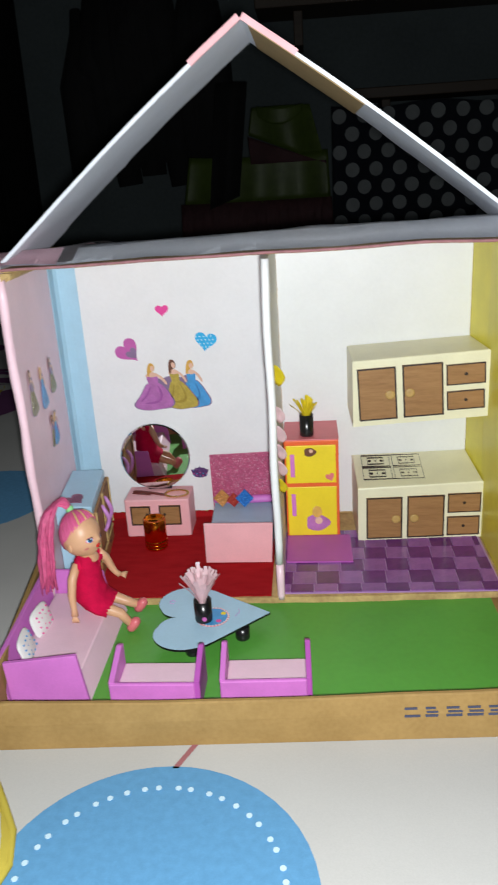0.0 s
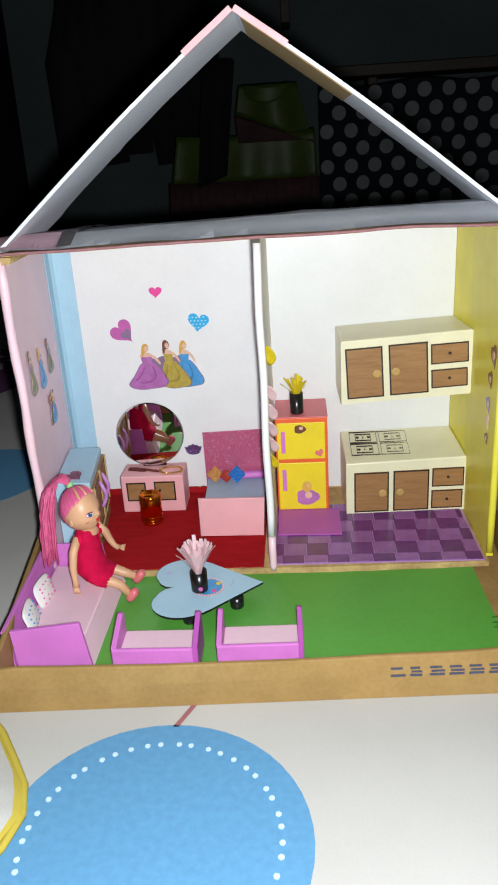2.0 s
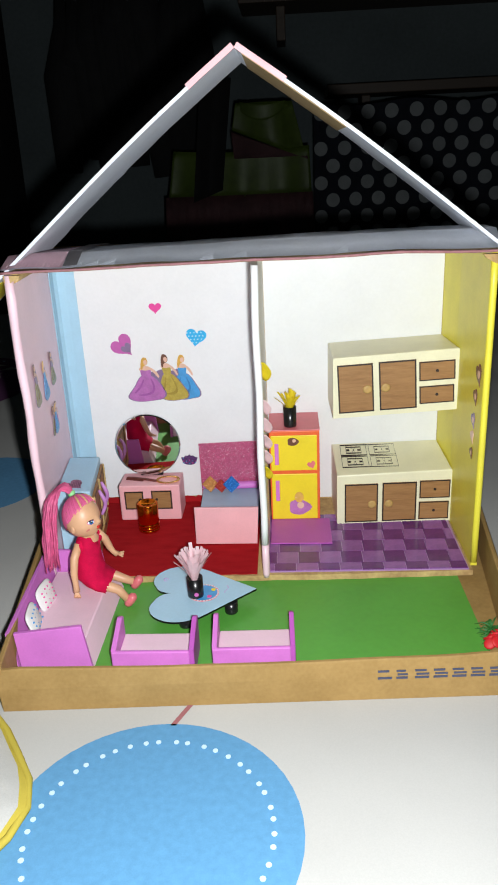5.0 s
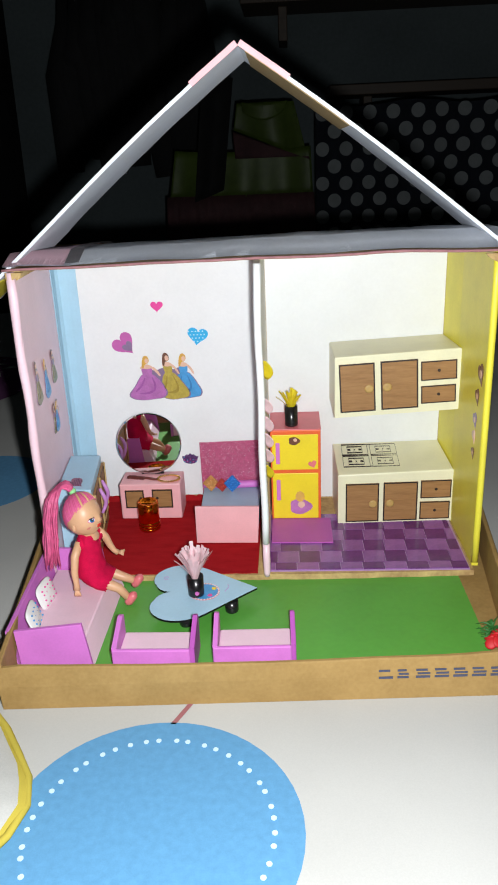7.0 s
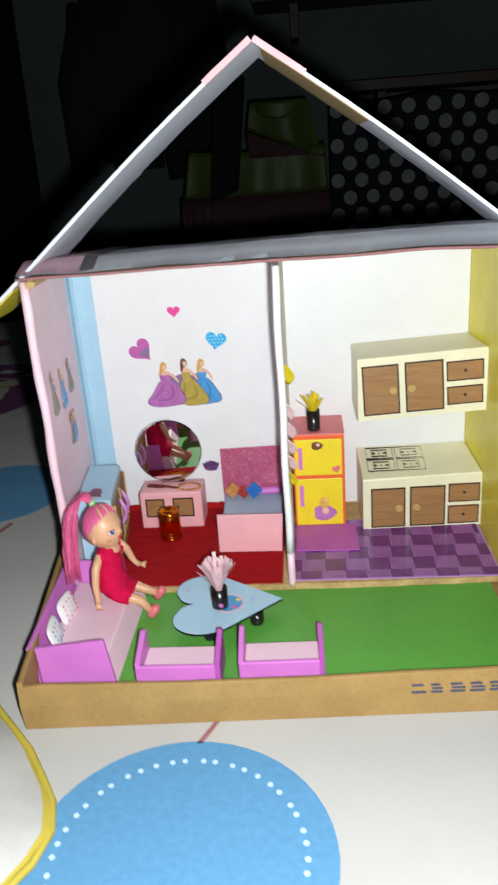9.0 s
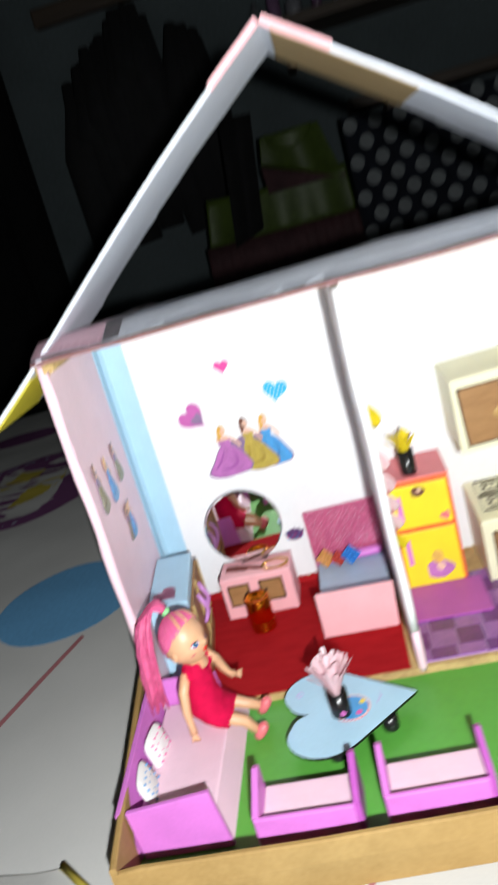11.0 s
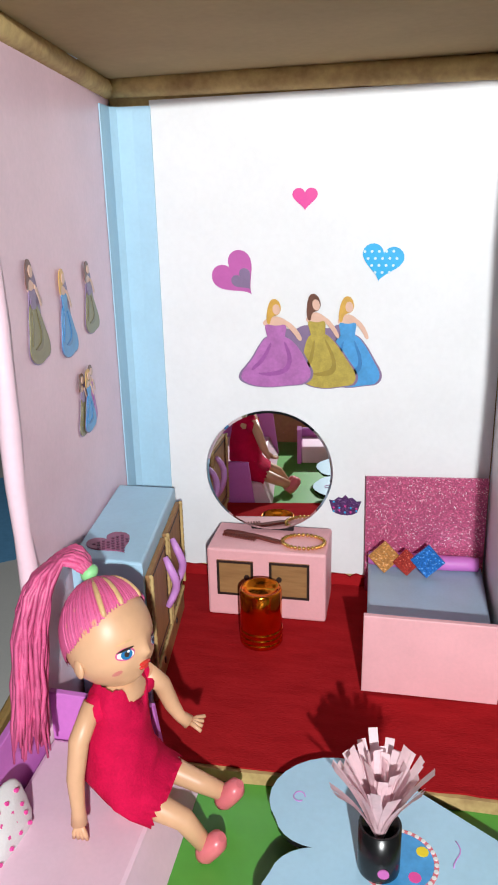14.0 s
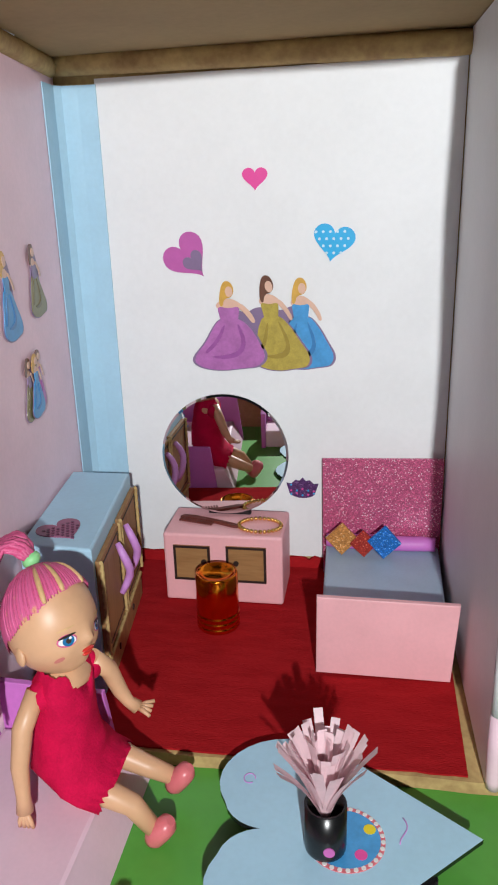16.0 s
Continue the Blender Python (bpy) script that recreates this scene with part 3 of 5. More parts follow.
# ---- the doll house shell ----
def house():
    h = thing("doll_house", (0, 0.05, -0.0048), "home-made cardboard doll house with two rooms and an open gable roof", "doll house", kind="structure")
    # floor slab with a layered, slightly ragged front edge
    bm = B()
    front = [(-0.150 + 0.290 * i / 60, 0.0022 + 0.0008 * noise.noise((i * 0.35, 0, 0)) + (0.003 * max(0, i - 40) / 20)) for i in range(61)]
    prism(bm, front + [(0.138, 0.126), (-0.160, 0.126)], -0.0047, -0.0006)
    part("floor", bm, CARDL, h)
    # back wall: bare board, with the papers on it
    part("back_wall", box(B(), -0.163, 0.142, D + 0.0012, D + 0.005, -0.004, 0.2095), CARDL, h)
    bm = B()
    n = 30
    lo = [(-0.1405 + 0.1345 * i / n, 0.0050 + 0.0008 * noise.noise((i * 0.8, 1, 0))) for i in range(n + 1)]
    prism(bm, lo + [(-0.006, 0.2000), (-0.1405, 0.1985)], 0, 0.0012, wall_frame(0, D + 0.0012, 0, (1, 0, 0)))
    part("bedroom_wallpaper", bm, WHITE, h, "glossy white wall paper")
    part("kitchen_wallpaper", box(B(), 0.0015, 0.1345, D, D + 0.0012, 0.0012, 0.2075), CREAMW, h, "warm white wall paper")
    # pink side wall with a rolled front edge
    bm = B()
    prism(bm, [(-0.1435, 0.0), (-0.1565, D), (-0.1615, D), (-0.1482, 0.0)], 0.0, 0.2072)
    part("pink_wall", bm, PINKP, h, "pale pink paper side wall")
    bm = B()
    tube(bm, [(-0.1458 - 0.0005 * math.sin(k * 1.3), 0.0, 0.2075 * k / 14) for k in range(15)], [0.0028 + 0.0003 * math.sin(k * 2.1) for k in range(15)], 12)
    part("rolled_edge", bm, PINKP, h)
    # yellow side wall
    bm = B()
    prism(bm, [(0.1392, 0.010), (0.1392, 0.040), (0.1386, 0.085), (0.1348, D), (0.1390, D), (0.1428, 0.085), (0.1434, 0.040), (0.1434, 0.010)][::-1], 0.0, 0.2095)
    part("yellow_wall", bm, YELLOW, h, "yellow paper side wall")
    bm = B()
    tube(bm, [(0.1411, 0.010, 0.003 + 0.2065 * k / 10) for k in range(11)], 0.0023, 10)
    part("rolled_edge", bm, YELLOW, h)
    # divider
    bm = B()
    prism(bm, [(-0.0018, 0.002), (0.0020, 0.002), (0.0012, D), (-0.0056, D)], 0.0, 0.2078)
    part("divider", bm, WHITE, h, "white paper partition between the rooms")
    bm = B()
    tube(bm, [(0.0001 + 0.0004 * math.sin(k), 0.0012, 0.024 + 0.184 * k / 14) for k in range(15)], [0.0023] * 15, 14)
    part("divider_edge", bm, WHITE, h)
    bm = B()
    tube(bm, [(0.0004, 0.0012, z) for z in (-0.001, 0.002, 0.012, 0.0238)], [0.0019, 0.0023, 0.0025, 0.0023], 14)
    part("divider_foot", bm, PINKP, h, "pink paper foot of the partition")
    # blue corner strip, folded round the corner
    bm = B()
    strip = [(-0.1400, D + 0.0008), (-0.1400, D - 0.0008), (-0.1470, D - 0.0010), (-0.1530, D - 0.0016), (-0.1551, D - 0.0040), (-0.1541, D - 0.016), (-0.1546, D - 0.016), (-0.1562, D - 0.006), (-0.1562, D + 0.0008)][::-1]
    prism(bm, strip, 0.0, 0.1965)
    part("corner_strip", bm, BLUE, h, "baby blue paper strip folded into the corner")
    # red felt carpet with a ragged turned-up back
    bm = B()
    prism(bm, [(-0.150 + 0.144 * i / 40, 0.0035 + 0.0007 * noise.noise((i * 0.9, 4, 0))) for i in range(41)] + [(-0.006, D), (-0.1565, D)], -0.0005, 0.0001)
    n = 60
    pts = [(-0.1560, 0.0)] + [(-0.006, 0.0)] + [(-0.006 - 0.150 * i / n, 0.0046 + 0.0011 * noise.noise((i * 0.7, 9, 0)) + 0.0005 * random.uniform(-1, 1)) for i in range(n + 1)]
    prism(bm, pts, -0.0005, 0.0012, wall_frame(0, D, 0, (1, 0, 0)))
    part("carpet", bm, RED, h, "dark red felt carpet")
    # ceiling board with paper top
    def lift(x, y):
        u = min(1.0, max(0.0, (x + 0.15) / 0.29))
        return 0.003 * u + (-0.022 + 0.022 * u) * max(0.0, y)

    def edge(i, n):
        return 0.0008 * noise.noise((i * 0.31, 7, 0)) + 0.0006 * noise.noise((i * 1.1, 3, 0))
    bm = B()
    n = 70
    fr = [(-0.1495 + 0.292 * i / n, -0.001 + edge(i, n)) for i in range(n + 1)]
    prism(bm, fr + [(0.1425, 0.1255), (-0.1620, 0.1255)], TOP, TOP + 0.0010)
    # the board rises a little to the back and is uneven
    for v in bm.verts:
        v.co.z += lift(v.co.x, v.co.y) + 0.0012 * noise.noise((v.co.x * 18, v.co.y * 20, 4)) + 0.0012 * math.sin((v.co.x + 0.15) * 11)
    part("ceiling_board", bm, CARDG, h, "drab cardboard ceiling")

    def pillow_rise(u, v):
        # the loose paper stands up behind the front edge and sinks again to the back
        rise = v / 0.143 if v < 0.143 else 1 - ((v - 0.143) / 0.857) ** 1.5
        return (0.0058 + 0.0030 * u) * rise

    def top(nm, x0, x1, dz, material, label, skew=0.0):
        b = B()
        k = 30
        vs = {}
        for i in range(k + 1):
            for j in range(15):
                v = j / 14
                x = x0 + (x1 - x0) * i / k + skew * v
                y = -0.0016 + 0.126 * v
                z = TOP + 0.0026 + dz + lift(x, y) + 0.0012 * noise.noise((x * 18, y * 20, 4)) + 0.0012 * math.sin((x + 0.15) * 11) + 0.0009 * noise.noise((x * 40, y * 30, 8)) + pillow_rise(min(1.0, max(0.0, (x + 0.15) / 0.29)), v)
                vs[i, j] = b.verts.new((x, y, z))
        for i in range(k):
            for j in range(14):
                b.faces.new((vs[i, j], vs[i + 1, j], vs[i + 1, j + 1], vs[i, j + 1])).smooth = True
        bmesh.ops.solidify(b, geom=b.faces[:], thickness=0.0006)
        part(nm, b, material, h, label)
    top("ceiling_paper", -0.149, 0.142, 0.0, ROOFW, "white paper on top of the ceiling")
    top("ceiling_end_paper", -0.149, -0.112, 0.0008, PINKP, "pale pink paper at the end of the ceiling", -0.002)
    top("tape", -0.1115, -0.103, 0.0014, TAPE, "grey tape strip", -0.002)
    # torn pinkish front edge of the board
    bm = B()
    tube(bm, [(x, y - 0.0008, TOP + 0.0010 + lift(x, 0) + 0.0012 * noise.noise((x * 18, 0, 4)) + 0.0012 * math.sin((x + 0.15) * 11)) for x, y in fr], [0.0008 + 0.0003 * noise.noise((i * 0.9, 2, 2)) for i in range(n + 1)], 8)
    part("torn_edge", bm, CARDP, h, "torn pinkish cardboard edge")
    # cardboard lip under the ceiling
    bm = B()
    tube(bm, [(-0.156 + 0.1505 * i / 24, D - 0.0015, TOP - 0.0022 + lift(-0.1, D) + 0.0004 * noise.noise((i * 0.9, 5, 5))) for i in range(25)], 0.0042, 10)
    tube(bm, [(0.002 + 0.130 * i / 20, D - 0.0015, TOP - 0.0005 + lift(0.05, D)) for i in range(21)], 0.0042, 10)
    part("ceiling_lip", bm, CARDL, h, "tan cardboard lip along the ceiling")
    bm = B()
    tube(bm, [(-0.1445 - 0.012 * v, 0.004 + (D - 0.006) * v, TOP - 0.0022 + lift(-0.15, D * v)) for v in [k / 12 for k in range(13)]], 0.0036, 8)
    part("ceiling_lip", bm, CARDL, h)
    bm = B()
    prism(bm, [(-0.1478, 0.2074), (-0.1476, 0.2032), (-0.1452, 0.2022), (-0.1425, 0.2040), (-0.1385, 0.2058), (-0.1375, 0.2074)], -0.0006, 0.0022, wall_frame(0, 0, 0, (1, 0, 0)))
    part("bare_corner", bm, CARDL, h, "bare cardboard corner")
    bm = B()
    prism(bm, [(0.1310, 0.2094), (0.1330, 0.2072), (0.1368, 0.2050), (0.1400, 0.2036), (0.1425, 0.2044), (0.1430, 0.2094)], -0.0006, 0.0022, wall_frame(0, 0, 0, (1, 0, 0)))
    part("bare_corner", bm, CARDL, h)

    # gable roof: two long strips of board leaning together
    def slope(nm, x1, z1, y0, y1, label, start=0.0, stop=1.0, lift=0.0, thick=0.0019, material=ROOFW, ragged=0.0008, under=False):
        a, b = Vector((-0.0055, 0, 0.3212)), Vector((x1, 0, z1))
        d = (b - a).normalized()
        nrm = Vector((-d.z, 0, d.x)) if x1 > 0 else Vector((d.z, 0, -d.x))
        bm = B()
        n = 40
        rows = []
        for i in range(n + 1):
            s = start + (stop - start) * i / n
            bend = 0.0016 * math.sin(s * 5.0)
            p = a.lerp(b, s) + nrm * (bend + lift)
            ya = y0 + ragged * noise.noise((s * 14, 1, x1))
            yb = y1 + 4 * ragged * noise.noise((s * 9, 2, x1)) + (0.004 * (1 if noise.noise((s * 6, 8, x1)) > 0.25 else 0))
            q = p + nrm * thick
            rows.append([bm.verts.new((p.x, ya, p.z)), bm.verts.new((p.x, yb, p.z)), bm.verts.new((q.x, yb, q.z)), bm.verts.new((q.x, ya, q.z))])
        for r, s2 in zip(rows, rows[1:]):
            for k in range(4):
                bm.faces.new((r[k], r[(k + 1) % 4], s2[(k + 1) % 4], s2[k]))
        bm.faces.new(rows[0])
        bm.faces.new(rows[-1][::-1])
        return part(nm, bm, material, h, label)
    LE, RE = (-0.184, 0.1805), (0.189, 0.1795)
    slope("roof_strip", *LE, 0.002, 0.076, "white paper-covered roof strip")
    slope("roof_strip", *RE, 0.001, 0.080, "")
    slope("ridge_tape", *LE, 0.0012, 0.070, "pink paper tape over the ridge", 0.0, 0.14, 0.0022, 0.0006, PINK)
    slope("ridge_tape", *RE, 0.0002, 0.070, "", 0.0, 0.13, 0.0022, 0.0006, PINK)
    slope("ridge_tape_edge", *LE, 0.0004, 0.0016, "", 0.0, 0.14, -0.0003, 0.0032, PINK)
    slope("ridge_tape_edge", *RE, -0.0006, 0.0006, "", 0.0, 0.13, -0.0003, 0.0032, PINK)
    slope("bare_patch", *RE, 0.0014, 0.079, "bare brown cardboard under the ridge", 0.02, 0.30, -0.0006, 0.0005, CARDG)
    slope("eave_paper", *LE, 0.004, 0.066, "yellow paper under the eave", 0.84, 1.0, -0.0008, 0.0006, YELLOW)


house()

# ---- stickers on the walls ----
WB = lambda x, z, lift=0.0: wall_frame(x, D - lift, z, (1, 0, 0))


def heart_sticker(x, z, w, hh, material, turn, label):
    bm = B()
    prism(bm, heart(w, hh), 0.0001, 0.0006, WB(x, z) @ pose(0, 0, 0, 0, 0, turn))
    return solid("heart_sticker", bm, material, label, "sticker", "heart stickers on the bedroom wall")


heart_sticker(-0.0810, 0.1617, 0.0096, 0.0082, HOTPINK, 0, "small hot pink heart sticker on the white wall")
a = heart_sticker(-0.1078, 0.1328, 0.0178, 0.0176, ORCHID, 40, "orchid heart sticker with a slate heart inside")
bm = B()
prism(bm, heart(0.0085, 0.0085), 0.0006, 0.0009, WB(-0.1053, 0.1313) @ pose(0, 0, 0, 0, 0, 40))
o = finish("inner_heart", bm, SLATE)
o.parent = a
a = heart_sticker(-0.0516, 0.1378, 0.0158, 0.0138, AZURE, -10, "azure heart sticker with pale dots on the wall")
bm = B()
for k in range(22):
    dx, dy = -0.0065 + 0.0027 * (k % 6) + (0.0013 if (k // 6) % 2 else 0), 0.0045 - 0.0026 * (k // 6)
    if abs(dx) < 0.0066 - max(0, -dy) * 0.9:
        prism(bm, disc(0.00055, 8, dx, dy), 0.0006, 0.0008, WB(-0.0516, 0.1378))
o = finish("dots", bm, PALEDOT)
o.parent = a


def curve(pts, rounds=2):
    """Rounds an outline by cutting its corners."""
    for _ in range(rounds):
        pts = [q for (x0, y0), (x1, y1) in zip(pts, pts[1:] + pts[:1]) for q in ((0.75 * x0 + 0.25 * x1, 0.75 * y0 + 0.25 * y1), (0.25 * x0 + 0.75 * x1, 0.25 * y0 + 0.75 * y1))]
    return pts


def gown(st, m, w, hh, gownm, hairm, lean=0.0, depth=0.0, sweep=0.0):
    """One gowned figure of a sticker, as plain colour shapes: the skirt sweeps to one side."""
    def pr(nm, pts, material, z, rounds=2):
        bm = B()
        prism(bm, [(x * w + lean * y * hh + sweep * w * max(0.0, 0.5 - y) ** 1.5, y * hh) for x, y in curve(pts, rounds)], z, z + 0.0002, m)
        o = finish(nm, bm, material)
        o.parent = st
    skirt = [(-0.56, 0.10), (-0.40, 0.00), (-0.10, -0.03), (0.20, 0.00), (0.46, 0.02), (0.56, 0.14), (0.44, 0.30), (0.34, 0.44), (0.16, 0.58), (-0.14, 0.58), (-0.26, 0.46), (-0.36, 0.30)]
    pr("outline", [(x * 1.08, y * 1.03 - 0.01) for x, y in skirt], SLATE, 0.0002 + depth)
    pr("gown", skirt, gownm, 0.0004 + depth)
    pr("gown_fold", [(0.10, 0.52), (0.15, 0.50), (0.26, 0.30), (0.18, 0.14), (-0.10, 0.10), (-0.30, 0.14), (-0.10, 0.15), (0.12, 0.19), (0.19, 0.30)], FOLD[gownm.name], 0.0006 + depth)
    pr("gown_fold", [(-0.10, 0.50), (-0.06, 0.50), (-0.16, 0.30), (-0.34, 0.16), (-0.38, 0.19), (-0.22, 0.32)], FOLD[gownm.name], 0.0006 + depth)
    pr("bodice", [(-0.17, 0.72), (0.0, 0.69), (0.17, 0.72), (0.14, 0.60), (0.12, 0.52), (-0.12, 0.52), (-0.14, 0.60)], SLATE if gownm is OLIVE else gownm, 0.0007 + depth)
    pr("shoulders", [(-0.20, 0.74), (-0.06, 0.80), (0.06, 0.80), (0.20, 0.74), (0.16, 0.68), (-0.16, 0.68)], SKINS, 0.0005 + depth)
    pr("hair", [(-0.0036 / w, 0.74), (-0.0026 / w, 0.92), (-0.0010 / w, 1.00), (0.0014 / w, 0.99), (0.0026 / w, 0.90), (0.0016 / w, 0.82), (-0.0014 / w, 0.80), (-0.0022 / w, 0.70)], hairm, 0.0006 + depth)
    pr("face", [(0.0015 / w * math.cos(t) + 0.0006 / w, 0.88 + 0.062 * math.sin(t)) for t in [k * 0.7854 for k in range(8)]], SKINS, 0.0008 + depth, 1)
    pr("arm", [(0.12, 0.72), (0.26, 0.62), (0.34, 0.52), (0.40, 0.54), (0.32, 0.66), (0.18, 0.76)], SKINS, 0.0008 + depth)


FOLD = {}
for made, tone in ((GOWNP, (0.36, 0.10, 0.36)), (GOWNY, (0.36, 0.26, 0.04)), (GOWNB, (0.04, 0.22, 0.52)), (OLIVE, (0.18, 0.15, 0.06))):
    FOLD[made.name] = mat(made.name + "_fold", tone, 0.3, vary=0.1, scale=200, bump=0)


def gown_sticker(bg_pts, m, figs, label, group="gown stickers"):
    bm = B()
    prism(bm, curve(bg_pts), 0.0001, 0.0004, m)
    st = solid("gown_sticker", bm, SLATE, label, "sticker", group)
    for k, (dx, dy, w, hh, g, hr, ln, sw) in enumerate(figs):
        gown(st, m @ Matrix.Translation((dx, dy, 0)), w, hh, g, hr, ln, 0.0004 * k, sw)


gown_sticker([(-0.024, 0.003), (-0.012, 0.0), (0.0, 0.001), (0.022, 0.002), (0.024, 0.010), (0.018, 0.021), (0.013, 0.025), (0.008, 0.022), (0.0, 0.0245), (-0.006, 0.021), (-0.0125, 0.026), (-0.015, 0.018), (-0.019, 0.010)], WB(-0.0805, 0.0895) @ Matrix.Diagonal((1.06, 1.03, 1, 1)),
             [(0.0160, 0.0005, 0.0200, 0.0345, GOWNB, HAIRY, -0.02, 0.25), (0.0070, 0.0, 0.0205, 0.036, GOWNY, HAIRB, -0.12, 0.3), (-0.0105, 0.0, 0.0255, 0.034, GOWNP, HAIRY, -0.04, -0.2)], "sticker of three gowns in mauve, mustard and blue on the wall")
LW = lambda y, z: wall_frame(-0.1435 - 0.1074 * y + 0.0001, y, z, (-0.1074, 1, 0))
for y, z, hh, g, hr in ((0.0470, 0.1160, 0.0275, GOWNB, HAIRY), (0.0735, 0.1190, 0.0245, OLIVE, HAIRB), (0.0205, 0.1195, 0.0290, OLIVE, HAIRB)):
    gown_sticker([(-0.0050, 0.003), (0.0, 0.001), (0.0060, 0.002), (0.0040, hh * 0.5), (0.0034, hh * 0.75), (0.0, hh * 0.95), (-0.0034, hh * 0.75), (-0.0040, hh * 0.42)], LW(y, z), [(0, 0, 0.0150, hh, g, hr, -0.10, 0.35)], "slim gown sticker on the pink wall")
gown_sticker([(-0.006, 0.002), (0.006, 0.002), (0.005, 0.017), (-0.005, 0.017)], LW(0.0590, 0.0870), [(-0.0042, 0.0, 0.010, 0.021, OLIVE, HAIRB, 0, 0), (0.0048, 0.001, 0.010, 0.021, GOWNP, HAIRB, 0, 0), (0.0005, 0.0, 0.0115, 0.0215, GOWNB, HAIRY, 0, 0.1)], "small cluster of gown stickers on the pink wall")
bm = B()
prism(bm, [(0.0058 * math.cos(3.5 + 0.46 * k), -0.0016 + 0.0030 * math.sin(3.5 + 0.46 * k)) for k in range(6)] + [(0.0068, 0.0022), (0.0048, 0.0019), (0.0030, 0.0036), (0.0014, 0.0032), (0.0, 0.0047), (-0.0014, 0.0032), (-0.0030, 0.0036), (-0.0048, 0.0019), (-0.0068, 0.0022)], 0.0001, 0.0006, WB(-0.0637, 0.0375))
crown = solid("crown_sticker", bm, PLUMC, "small purple glittery crown sticker beside the mirror", "sticker")
for k in range(11):
    bm = B()
    prism(bm, disc(0.00045, 8, -0.0048 + 0.0024 * (k % 5), -0.0028 + 0.0019 * (k // 5) + 0.0005 * math.sin(k * 2)), 0.0006, 0.0008, WB(-0.0637, 0.0375))
    o = finish("gem", bm, HOTPINK if k % 2 else AZURE)
    o.parent = crown
RW = lambda y, z: wall_frame(0.1391, y, z, (0, -1, 0))
for y, z, s, g in ((0.020, 0.131, 0.0125, HAIRB), (0.025, 0.115, 0.0095, HAIRB), (0.027, 0.0985, 0.009, SLATE), (0.027, 0.087, 0.008, SKINS), (0.027, 0.0755, 0.007, HAIRB)):
    bm = B()
    prism(bm, heart(s, s * 1.15), 0.0001, 0.0005, RW(y, z) @ pose(0, 0, 0, 0, 0, 25))
    a = solid("heart_sticker", bm, g, "brown patterned heart sticker on the yellow wall", "sticker", "heart stickers on the yellow wall")
    bm = B()
    prism(bm, disc(s * 0.22, 12, 0.0, s * 0.08), 0.0005, 0.0007, RW(y, z))
    o = finish("emblem", bm, SKINS)
    o.parent = a
# paper petals on the kitchen side of the partition
for y, z, s, m_ in ((0.020, 0.1385, 0.014, PETALY), (0.012, 0.117, 0.012, PETALP), (0.014, 0.104, 0.013, PETALP), (0.012, 0.0935, 0.012, PETALP), (0.014, 0.082, 0.012, PETALP), (0.010, 0.0725, 0.011, PETALY)):
    bm = B()
    tube(bm, [(0.0026 + 0.0020 * math.sin(k * 0.5), y - s * 0.3 + s * 0.1 * k, z + s * 0.5 - s * k / 6) for k in range(7)], [0.0004 + s * 0.25 * math.sin(math.pi * (k + 0.6) / 7.4) for k in range(7)], 10, 0.12)
    solid("paper_petal", bm, m_, "curled paper petal glued to the partition", "petal", "petals on the partition")

